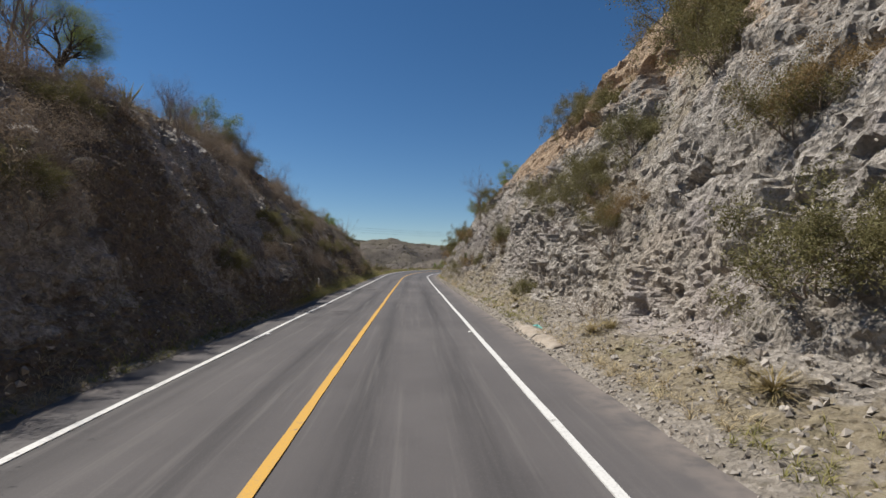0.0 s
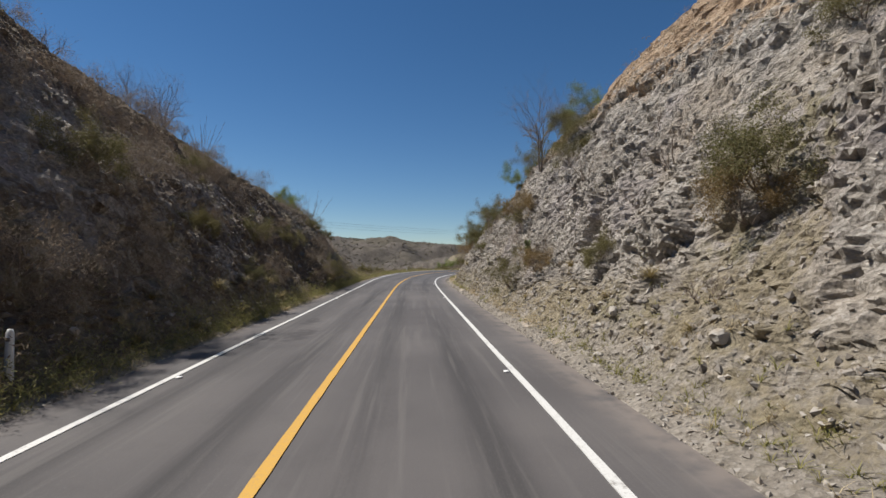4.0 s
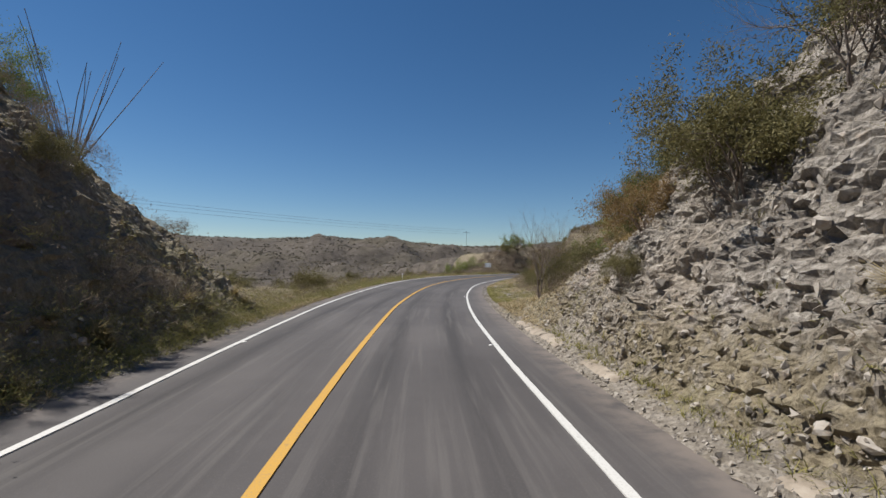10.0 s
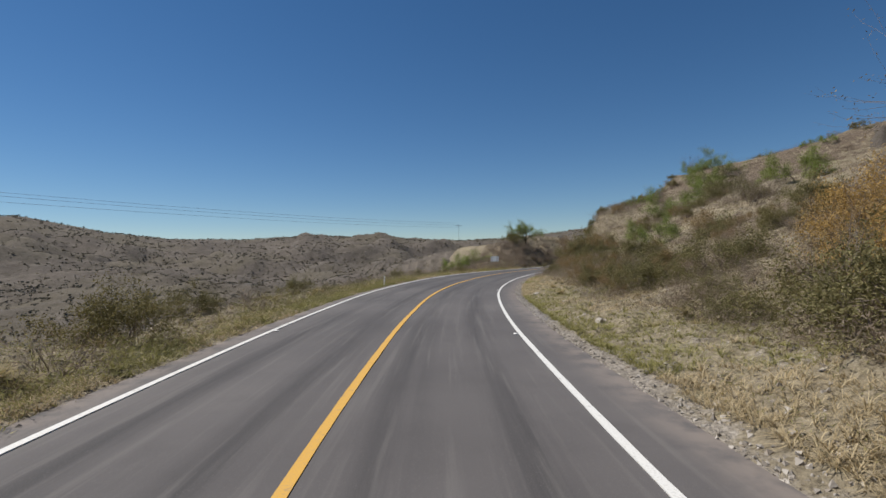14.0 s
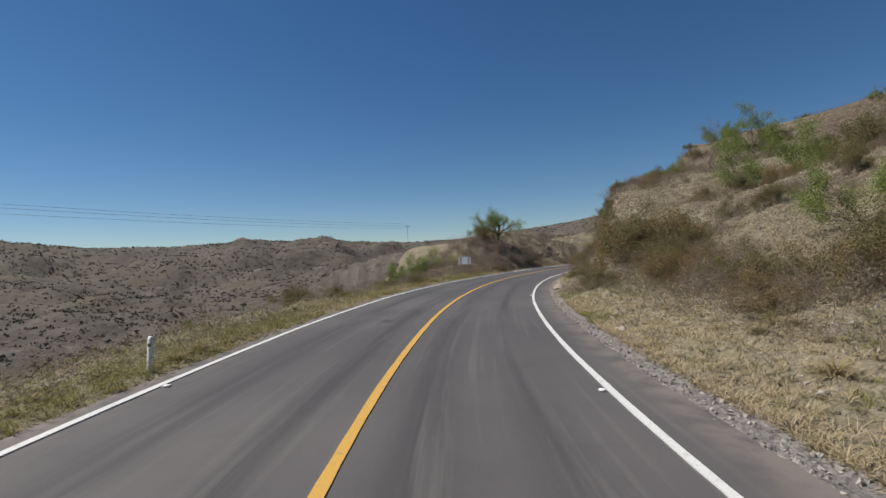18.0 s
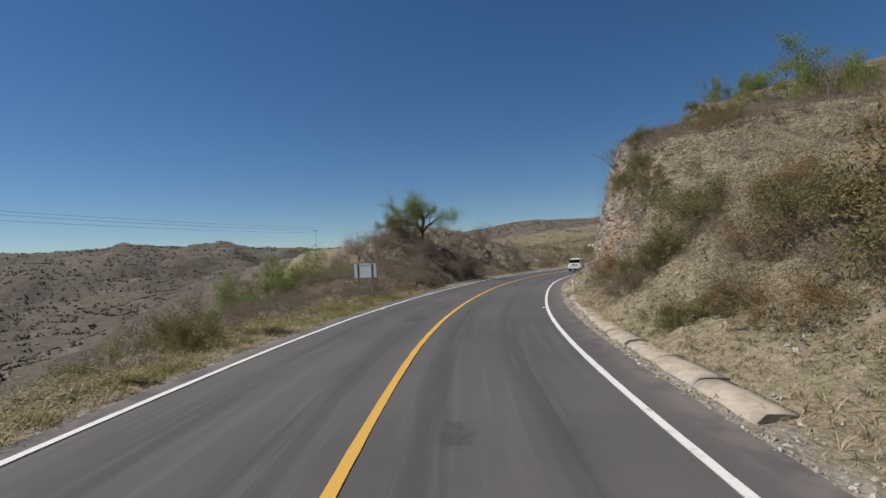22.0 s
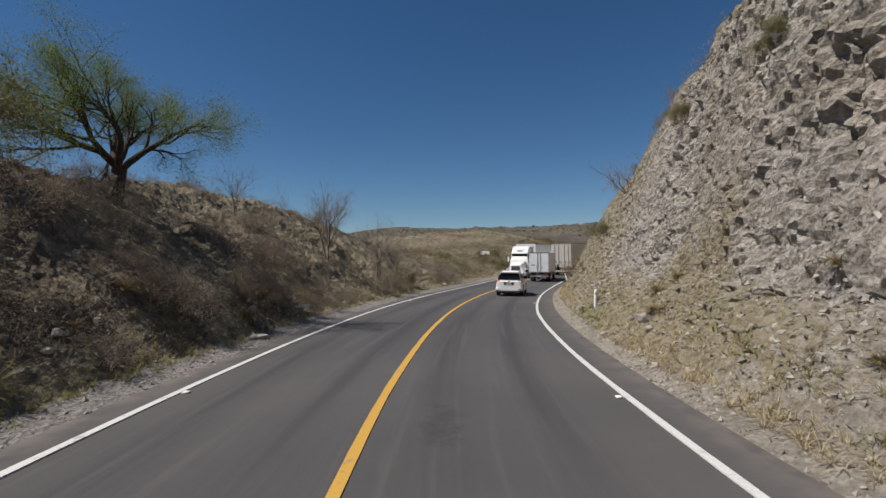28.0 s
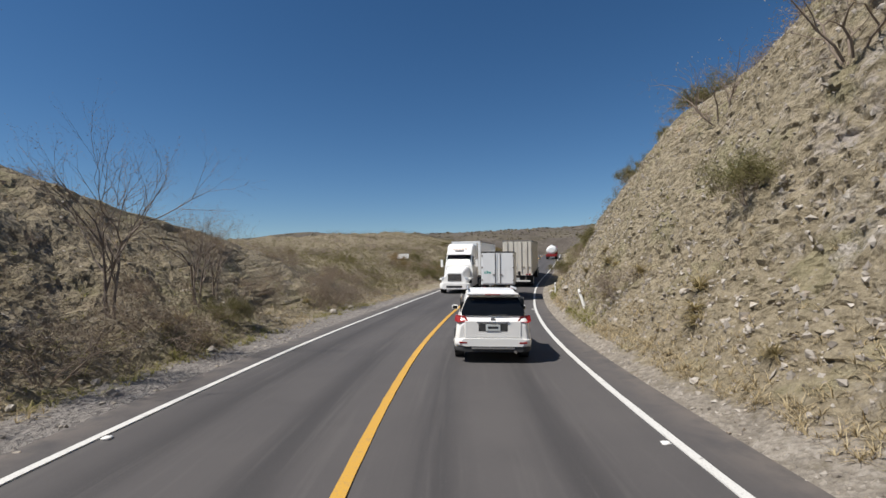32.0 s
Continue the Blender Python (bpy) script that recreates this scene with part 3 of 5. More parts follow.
bea = np.concatenate([np.arange(-180, -100, 4.0), np.arange(-100, 80, 0.6), np.arange(80, 180.1, 4.0)])
RR, BB = np.meshgrid(rad, bea, indexing="ij")
X = CX + RR * np.sin(np.radians(BB))
Y = CY + RR * np.cos(np.radians(BB))
flat = np.stack([X.ravel(), Y.ravel(), X.ravel() * 0], 1)
ridge_r = 900 + 200 * (fbm(np.stack([BB.ravel() * 0.05, X.ravel() * 0, X.ravel() * 0 + 4], 1), 2) - 0.5)
top = 2.2 + ridge_r * np.tan(np.radians(np.interp(BB.ravel(), SKY_B, SKY_E)))
r = RR.ravel()
u = np.clip((r - 70) / (ridge_r - 70), 0, 1)
foot = -23.0
z = foot + (top - foot) * (u ** 1.15)
spur = fbm(flat * 0.011 + 3, 5, 0.52) - 0.5
gully = np.abs(fbm(flat * 0.021 + 8, 4, 0.5) - 0.5) * 2
z = z + spur * 60 * np.sin(np.pi * np.clip(u, 0, 1)) ** 0.9
z = z - 17 * (0.32 - gully) * np.sin(np.pi * np.clip(u, 0, 1)) ** 1.6
z = z + (fbm(flat * 0.05, 4) - 0.5) * 4 * np.clip(u * 4, 0, 1) * (1 - 0.6 * u)
back = np.clip((r - ridge_r) / 700, 0, 1)
z = z - back * (top + 40) + np.where(r > ridge_r, (fbm(flat * 0.006, 3) - 0.5) * 20 * (1 - back), 0)
z = np.where(r > 3000, -30.0, z)
along = np.arange(-60, 351, 6.0)
line, run = spline(along)
gap = np.hypot(flat[:, 0, None] - line[None, :, 0], flat[:, 1, None] - line[None, :, 1])
best = gap.argmin(1)
near = gap[np.arange(len(best)), best]
off = flat[:, :2] - line[best]
on_right = off[:, 0] * run[best, 1] - off[:, 1] * run[best, 0] > 0
rim_z = np.where(on_right, profile(RIGHT, along[best], best * 0 + 6.0)[1], profile(LEFT, along[best], best * 0 + 6.0)[1]) + grade(along[best]) - 0.7
under = np.interp(near, [6, 46], [0, 1])
blend = np.clip((near - 50) / 85, 0, 1)
blend = blend * blend * (3 - 2 * blend)
z = np.where(near < 50, -9 * (1 - under) + rim_z * under, rim_z * (1 - blend) + z * blend)
flat[:, 2] = z
me = flat_mesh("ground", flat, grid_faces(len(rad), len(bea)), M_FAR, True)
ground = tagged(new("ground", me), "dry brown hills dotted with scrub across a valley", "hills", kind="structure")

# ---------------------------------------------------------------- plants


def tubes(segments, sides=5):
    """Tapered tubes (p0, p1, r0, r1) as vertex and face arrays."""
    seg = np.array([[*a, *b, r, q] for a, b, r, q in segments], float)
    a, b = seg[:, 0:3], seg[:, 3:6]
    t = b - a
    t /= np.maximum(np.linalg.norm(t, axis=1, keepdims=True), 1e-6)
    ref = np.where(np.abs(t[:, 2:3]) > 0.9, [[1.0, 0, 0]], [[0, 0, 1.0]])
    u = np.cross(t, ref)
    u /= np.linalg.norm(u, axis=1, keepdims=True)
    w = np.cross(t, u)
    ang = np.arange(sides) * 2 * np.pi / sides
    ring = u[:, None] * np.cos(ang)[None, :, None] + w[:, None] * np.sin(ang)[None, :, None]
    v = np.concatenate([a[:, None] + ring * seg[:, 6, None, None], b[:, None] + ring * seg[:, 7, None, None]], 1)
    i = np.arange(len(seg))[:, None] * 2 * sides
    k = np.arange(sides)
    f = np.stack([i + k, i + (k + 1) % sides, i + sides + (k + 1) % sides, i + sides + k], -1)
    return v.reshape(-1, 3), f.reshape(-1, 4)


def grow(rng, base, way, length, radius, depth, spread, segs, tips, droop=0.0, kids=(2, 4), crook=0.22):
    """One limb of bent pieces with children; collects pieces and twig tips."""
    p, w = np.array(base, float), np.array(way, float)
    n = 4 if depth > 1 else 3
    for k in range(n):
        w = w + rng.normal(0, crook, 3) + np.array([0, 0, -droop])
        w /= np.linalg.norm(w)
        q = p + w * length / n
        r0, r1 = radius * (1 - 0.55 * k / n), radius * (1 - 0.55 * (k + 1) / n)
        segs.append((p, q, r0, r1))
        if depth > 0 and k >= 1:
            for _ in range(rng.integers(*kids)):
                side = rng.normal(0, 1, 3)
                side -= w * side.dot(w)
                side /= np.linalg.norm(side)
                nw = w * math.cos(spread) + side * math.sin(spread)
                grow(rng, q, nw, length * rng.uniform(0.5, 0.72), r1 * 0.62, depth - 1, spread, segs, tips, droop, kids, crook)
        elif depth == 0:
            tips.append(q)
        p = q
    if depth > 0:
        tips.append(p)


def leaf_cloud(rng, centres, count, size, scatter, long=1.6):
    """Many small leaves round the given places, as quads."""
    c = np.asarray(centres)[rng.integers(0, len(centres), count)] + rng.normal(0, scatter, (count, 3))
    a = rng.normal(0, 1, (count, 3))
    a /= np.linalg.norm(a, axis=1, keepdims=True)
    b = np.cross(a, rng.normal(0, 1, (count, 3)))
    b /= np.linalg.norm(b, axis=1, keepdims=True)
    s = size * rng.uniform(0.6, 1.4, (count, 1))
    v = np.stack([c - a * s * long, c - b * s * 0.5, c + a * s * long, c + b * s * 0.5], 1).reshape(-1, 3)
    return v, np.arange(count * 4).reshape(-1, 4)


def plant(name, rng, stems, material, leaves=None, label="", category="shrub", group=""):
    """An Empty at the root with one mesh of wood and, if given, one of leaves."""
    segs, tips = [], []
    for base, way, length, radius, depth, spread, droop, kids, crook in stems:
        grow(rng, base, way, length, radius, depth, spread, segs, tips, droop, kids, crook)
    root = empty(name)
    v, f = tubes(segs, 5 if len(segs) < 1500 else 4)
    wood = new("trunk" if category == "tree" else "branchwork", flat_mesh("wood", v, f, material, True))
    wood.parent = root
    if leaves:
        mat, count, size, scatter = leaves
        v, f = leaf_cloud(rng, tips, count, size, scatter)
        crown = new("crown", flat_mesh("crown", v, f, mat))
        crown.parent = root
    tagged(root, label, category, group)
    return root


def stems_of(rng, n, length, radius, lean, depth, spread, droop=0.0, kids=(2, 4), crook=0.22, ring=0.12):
    out = []
    for k in range(n):
        a = 2 * math.pi * (k + rng.uniform(0, 0.7)) / n
        tilt = lean * rng.uniform(0.5, 1.2)
        out.append(((ring * math.cos(a), ring * math.sin(a), -0.15), (math.sin(tilt) * math.cos(a), math.sin(tilt) * math.sin(a), math.cos(tilt)),
                    length * rng.uniform(0.75, 1.15), radius, depth, spread, droop, kids, crook))
    return out


PROTO = {}
for k in range(2):
    rng = np.random.default_rng(100 + k)
    PROTO["mesquite", k] = plant("mesquite_tree", rng, [((0, 0, -0.3), (0.08, 0.05, 1), 1.2, 0.2, 0, 0.5, 0, (1, 2), 0.15)] + [((0.08, 0.05, rng.uniform(0.6, 0.95)),) + st[1:] for st in stems_of(rng, 6, 2.0, 0.11, 0.68, 3, 0.6, 0.0, (2, 3), 0.22, 0.1)],
                                M_DARK_BARK, (M_GREEN, 90000, 0.014, 0.15), "spreading tree with dark trunk and fresh green leaves", "tree")
    rng = np.random.default_rng(110 + k)
    PROTO["bare", k] = plant("bare_tree", rng, stems_of(rng, 3, 2.7, 0.06, 0.17, 3, 0.46, -0.06, (2, 3), 0.18, 0.08),
                            M_BARK, (M_RUST, 3200, 0.011, 0.05), "leafless grey tree with a few dry pods", "tree")
    rng = np.random.default_rng(120 + k)
    PROTO["twiggy", k] = plant("dry_shrub", rng, stems_of(rng, 8, 0.62, 0.014, 0.7, 2, 0.6, 0, (1, 3), 0.25, 0.1),
                              M_TWIG, (M_STRAW, 300, 0.009, 0.08), "leafless dry brown shrub on the bank", "shrub", "dry shrubs")
    rng = np.random.default_rng(130 + k)
    PROTO["olive", k] = plant("olive_shrub", rng, stems_of(rng, 9, 0.72, 0.016, 0.75, 2, 0.6, 0, (1, 3), 0.25, 0.12),
                             M_TWIG, (M_OLIVE, 15000, 0.0145, 0.08), "olive-green thorny shrub on dry ground", "shrub", "olive shrubs")
    rng = np.random.default_rng(140 + k)
    PROTO["rust", k] = plant("rust_shrub", rng, stems_of(rng, 9, 0.75, 0.016, 0.7, 2, 0.6, 0, (1, 3), 0.25, 0.12),
                            M_TWIG, (M_RUST, 12000, 0.014, 0.085), "rusty brown half-dry shrub", "shrub", "rust shrubs")
    rng = np.random.default_rng(150 + k)
    PROTO["green", k] = plant("green_shrub", rng, stems_of(rng, 8, 0.8, 0.02, 0.75, 2, 0.6, 0, (1, 3), 0.25, 0.12),
                             M_BARK, (M_GREEN, 20000, 0.013, 0.085), "bright green leafy shrub", "shrub", "green shrubs")
    rng = np.random.default_rng(190 + k)
    PROTO["amber", k] = plant("amber_shrub", rng, stems_of(rng, 9, 0.75, 0.016, 0.7, 2, 0.6, 0, (1, 3), 0.25, 0.12),
                             M_TWIG, (M_AMBER_LEAF, 12000, 0.014, 0.085), "tall shrub with turning amber leaves", "shrub", "amber shrubs")
for k in range(2):
    rng = np.random.default_rng(180 + k)
    PROTO["brush", k] = plant("dry_brush", rng, stems_of(rng, 11, 0.7, 0.013, 0.85, 2, 0.65, 0, (2, 3), 0.28, 0.16),
                              M_TWIG, (M_BRUSH, 6000, 0.013, 0.085), "dense grey-brown dry brush on the bank", "shrub", "dry brush")
rng = np.random.default_rng(160)
PROTO["deep", 0] = plant("evergreen_tree", rng, stems_of(rng, 5, 1.5, 0.07, 0.7, 3, 0.6, 0, (2, 3), 0.22, 0.1),
                         M_DARK_BARK, (M_DEEP, 60000, 0.02, 0.15), "dark green bushy tree on the end of the rock cut", "tree")
rng = np.random.default_rng(170)
root = empty("ocotillo")
for st in stems_of(rng, 15, 3.1, 0.015, 0.42, 0, 0.3, -0.01, (1, 2), 0.06, 0.1):
    segs = []
    grow(rng, *st[:6], segs, [], *st[6:])
    wand = new("wand", flat_mesh("wand", *tubes(segs), M_TWIG, True))
    wand.parent = root
PROTO["ocotillo", 0] = tagged(root, "tall ocotillo with bare spiny wands", "ocotillo")


def blades(rng, n, length, width, lean, stiff):
    """Tapered curved leaves from one root: (verts, faces)."""
    v, f = [], []
    for k in range(n):
        a = rng.uniform(0, 2 * math.pi)
        t = lean * rng.uniform(0.15, 1.0)
        d = np.array([math.cos(a), math.sin(a), 0])
        s = np.array([-d[1], d[0], 0])
        L = length * rng.uniform(0.6, 1.15)
        rows = []
        for h in (0, 0.45, 1.0):
            bend = t + stiff * h
            p = d * math.sin(bend) * L * h + np.array([0, 0, math.cos(bend) * L * h - 0.02])
            w = width * (1 - h) + 0.002
            rows += [p - s * w, p + s * w]
        i = len(v)
        v += rows
        f += [(i, i + 1, i + 3, i + 2), (i + 2, i + 3, i + 5, i + 4)]
    return np.array(v), np.array(f)


AGAVE = leafy("agave_leaf", (0.16, 0.17, 0.09), (0.26, 0.26, 0.15))
rng = np.random.default_rng(5)
root = empty("agave")
for k in range(46):
    leaf_ob = new("leaf", flat_mesh("leaf", *blades(rng, 1, 0.85, 0.035, 1.35, 0.15), AGAVE))
    leaf_ob.parent = root
PROTO["agave", 0] = tagged(root, "spiky grey-green agave rooted in the slope", "agave")

for k in range(2):
    v, f = blades(np.random.default_rng(50 + k), 260, 0.44, 0.0034, 1.15, 0.5)
    v[:, :2] *= 1.25
    root = empty("grass_tussock")
    blade_ob = tagged(new("tuft", flat_mesh("tuft", v, f, M_TUSSOCK)), kind="stuff")
    blade_ob.parent = root
    PROTO["tussock", k] = tagged(root, "rounded clump of yellow-green grass on the verge", "grass", "grass tussocks")

# a lookup of finished ground, so that plants stand on it
GS = np.arange(-8, 346, 0.5)
GQ = np.linspace(0.15, 5.9, 116)
LOOK = {}
for side in ("right", "left"):
    A, B = np.meshgrid(GS, GQ, indexing="ij")
    pts, rk, _, gr = surface(side, A.ravel(), B.ravel())
    d0, _ = profile(RIGHT if side == "right" else LEFT, A.ravel(), B.ravel())
    LOOK[side] = (pts.reshape(*A.shape, 3), d0.reshape(A.shape), rk.reshape(A.shape), gr.reshape(A.shape))


def stand(s, d):
    """The ground point at the distance s and the offset d (right positive)."""
    pts, dd, _, _ = LOOK["right" if d > 0 else "left"]
    i = int(np.clip(round((s - GS[0]) / 0.5), 0, len(GS) - 1))
    j = int(np.argmin(np.abs(dd[i] - abs(d))))
    return pts[i, j]


USED = set()


def put(kind, s, d, size, turn=None, sink=0.05, k=None, tall=1.0):
    rng = random.Random(int(s * 100) * 7 + int(d * 100))
    variants = [q for q in PROTO if q[0] == kind]
    proto = PROTO[variants[(rng.randrange(99) if k is None else k) % len(variants)]]
    x, y, z = stand(s, d)
    m = Matrix.Translation((x, y, z - sink)) @ Matrix.Rotation(rng.uniform(0, 6.28) if turn is None else turn, 4, "Z")
    if proto not in USED:
        USED.add(proto)
        ob = proto
        ob.matrix_basis = m
    else:
        ob = copy_thing(proto, m)
    ob.scale = (size, size, size * tall)
    return ob


# trees and shrubs that can be told apart: kind, along, across, size
for row in [
    ("mesquite", 182.6, -10.4, 1.22, 0.4, 0), ("deep", 77.6, 8.6, 0.7, 1.0, 0), ("deep", 76.0, 9.2, 0.6, 2.0, 0), ("deep", 78.8, 9.6, 0.55, 2.6, 0),
    ("bare", 84.5, 6.6, 0.76, 0.3, 0), ("bare", 85.3, 7.0, 0.66, 2.2, 1), ("bare", 90.5, 8.8, 0.55, 1.2, 0),
    ("olive", 86.8, 9.4, 1.9, 0.5, 0), ("amber", 90.5, 11.6, 1.9, 1.5, 1), ("olive", 85.0, 7.6, 1.2, 0.5, 1), ("olive", 88.6, 8.4, 1.7, 0.2, 0), ("olive", 91.5, 10.0, 1.8, 0.9, 1),
    ("green", 151.5, 21.8, 3.6, 0.4, 0), ("olive", 104, 14.5, 2.0, 1.4, 1), ("olive", 104, 10.6, 1.7, 2.0, 0), ("olive", 108, 12.4, 1.1, 0.7, 1), ("rust", 112, 12.9, 1.1, 0.1, 0),
    ("olive", 117, 12.6, 1.1, 1.1, 0), ("rust", 121, 12.8, 1.2, 1.9, 1), ("olive", 126, 11.4, 1.2, 0.6, 1), ("rust", 130, 10.8, 1.4, 1.7, 0), ("olive", 122, 14.5, 1.9, 0.3, 0), ("green", 128.5, 16.4, 2.0, 0.7, 0), ("amber", 99, 17.5, 2.3, 0.7, 0), ("amber", 97.2, 15.6, 1.9, 1.9, 1), ("olive", 112.5, 13.4, 1.5, 0.4, 0),
    ("olive", 138, 10.0, 2.4, 0.2, 0), ("rust", 140, 10.6, 2.8, 0.8, 0), ("olive", 142.5, 11.2, 2.5, 2.1, 1), ("olive", 146, 10.0, 1.6, 1.6, 0), ("olive", 153.6, 9.4, 1.6, 0.9, 1),
    ("green", 176, 24, 2.4, 0.5, 0), ("green", 186, 24.5, 3.2, 1.2, 1), ("bare", 196, 18, 1.0, 0.4, 0), ("bare", 199, 18.2, 0.9, 1.8, 1), ("green", 192, 21, 2.0, 0.6, 0),
    ("agave", 202.4, 8.6, 1.0, 0.0, 0), ("agave", 21.0, -10.2, 1.5, 0.6, 0), ("agave", 29.5, -10.8, 1.3, 1.6, 0), ("olive", 201, 8.2, 1.0, 0.7, 0), ("twiggy", 199.6, 9.6, 2.4, 0.3, 0), ("twiggy", 207, 10.4, 2.6, 1.4, 1), ("twiggy", 168.5, 9.0, 1.6, 0.4, 0),
    ("mesquite", 21.5, -13.2, 0.72, 1.4, 1), ("bare", 17.0, -12.6, 1.0, 0.4, 1), ("bare", 19.2, -13.4, 0.9, 2.4, 0), ("green", 38.5, -14.6, 2.1, 0.8, 0), ("twiggy", 33.5, -13.4, 2.2, 0.2, 0),
    ("bare", 56.5, -13.6, 0.8, 0.3, 0), ("ocotillo", 78.3, -10.0, 1.35, 0.2, 0), ("ocotillo", 58.5, -12.2, 0.9, 1.5, 0), ("green", 76.4, -11.6, 1.5, 0.1, 1), ("green", 77.6, -13.0, 1.7, 1.1, 0),
    ("olive", 93.2, -6.9, 1.5, 0.3, 0), ("olive", 99, -8.2, 1.0, 0.8, 1), ("olive", 134, -9.0, 1.2, 0.2, 0), ("green", 154, -13.5, 1.6, 0.6, 0), ("green", 160, -13.2, 1.9, 1.4, 1), ("green", 166.5, -13.4, 2.7, 0.2, 0), ("olive", 178.5, -11.0, 2.0, 0.3, 0), ("brush", 171, -14.5, 2.2, 0.8, 1), ("brush", 174, -16.0, 2.4, 1.7, 0), ("olive", 169, -16.5, 2.2, 0.4, 1), ("brush", 166, -18.0, 2.2, 2.2, 0), ("brush", 177.5, -14.5, 2.2, 1.0, 1), ("olive", 151, -10.0, 1.6, 2.1, 0),
    ("green", 163.2, -13.8, 2.2, 0.9, 0), ("olive", 162, -14.5, 1.8, 0.1, 1), ("bare", 169.5, -11.0, 0.6, 0.9, 0), ("twiggy", 172, -10.5, 2.2, 0.5, 1),
    ("bare", 190.6, -10.8, 0.55, 0.2, 0), ("bare", 195.8, -8.6, 1.15, 1.4, 1), ("bare", 197.2, -9.2, 0.8, 2.6, 0), ("bare", 200.4, -7.4, 0.9, 0.7, 0), ("bare", 204.6, -7.6, 0.8, 1.9, 1), ("bare", 206.4, -8.0, 0.6, 0.2, 0),
    ("olive", 204.5, -6.6, 0.8, 0.9, 1), ("green", 246, 17, 2.6, 0.2, 0), ("green", 251, 20, 3.0, 1.0, 1), ("green", 257, 19, 2.4, 2.0, 0), ("olive", 240, 15, 2.0, 0.4, 0), ("green", 264, 21, 2.8, 0.6, 1), ("green", 272, 20, 2.6, 1.6, 0), ("olive", 236, 12.5, 1.8, 0.3, 1), ("olive", 70.5, 7.6, 1.7, 0.4, 0), ("olive", 72.6, 8.2, 1.7, 1.4, 1), ("olive", 69.0, 8.9, 1.5, 2.4, 0), ("rust", 74.0, 7.4, 1.3, 0.2, 0), ("olive", 48.5, 9.6, 1.3, 0.5, 1), ("twiggy", 45.0, 8.8, 1.5, 1.1, 0), ("olive", 57.0, 10.4, 1.5, 0.6, 1), ("green", 97, 27, 2.0, 0.3, 0), ("olive", 101, 30, 2.2, 0.9, 1), ("green", 106, 33, 2.0, 1.9, 1), ("brush", 110, 26, 2.2, 0.2, 0), ("olive", 94, 21, 1.9, 2.4, 0), ("rust", 98, 17, 2.2, 1.2, 0), ("brush", 103, 20, 2.0, 0.8, 1), ("olive", 116, 24, 2.0, 0.5, 0), ("rust", 124, 20, 1.9, 1.4, 1), ("brush", 130, 25, 2.4, 0.1, 0), ("green", 134, 30, 2.3, 0.7, 0), ("olive", 143, 26, 2.2, 2.7, 1), ("bare", 148, 27, 0.75, 0.5, 0), ("brush", 157, 20, 1.8, 0.4, 1), ("bare", 162, 18, 0.7, 1.5, 1), ("ocotillo", 16.6, 9.0, 0.6, 0.6, 0), ("olive", 17.2, 8.5, 1.2, 0.3, 0), ("olive", 19.2, 8.9, 1.5, 1.3, 1), ("olive", 20.6, 9.3, 1.3, 2.3, 0), ("olive", 22.2, 8.9, 1.4, 0.1, 1), ("twiggy", 24.2, 9.4, 1.5, 0.8, 0), ("olive", 18.2, 9.8, 1.5, 0.6, 0), ("olive", 26.4, 9.0, 1.1, 1.7, 1), ("twiggy", 16.2, 8.3, 1.4, 0.2, 1), ("twiggy", 21.2, 8.5, 1.3, 1.2, 0), ("olive", 33, 9.6, 1.3, 0.4, 1), ("twiggy", 38.5, 8.6, 1.4, 2.0, 0), ("olive", 13.2, 10.4, 1.6, 1.9, 0), ("ocotillo", 29, 9.4, 0.7, 2.0, 0), ("bare", 53.6, 9.8, 0.95, 1.0, 0), ("bare", 69.5, 8.4, 0.62, 0.2, 1), ("olive", 18, 12.6, 2.2, 0.4, 0),
    ("olive", 21, 14.0, 2.4, 1.2, 1), ("olive", 25, 11.6, 1.7, 0.2, 0), ("green", 22.5, 16.5, 1.9, 1.5, 0), ("olive", 30, 12.0, 1.6, 1.9, 1), ("olive", 35, 14.2, 1.8, 0.3, 0), ("green", 59, 14.0, 1.7, 0.8, 1), ("green", 68.6, 11.6, 1.8, 0.8, 0), ("olive", 66.5, 8.6, 1.7, 0.9, 1), ("twiggy", 64, 8.0, 1.9, 1.9, 0), ("olive", 71, 7.8, 1.3, 0.4, 0),
]:
    put(row[0], row[1], row[2], row[3], row[4], k=row[5])

# the many smaller ones, by chance over the slopes
pick = random.Random(11)
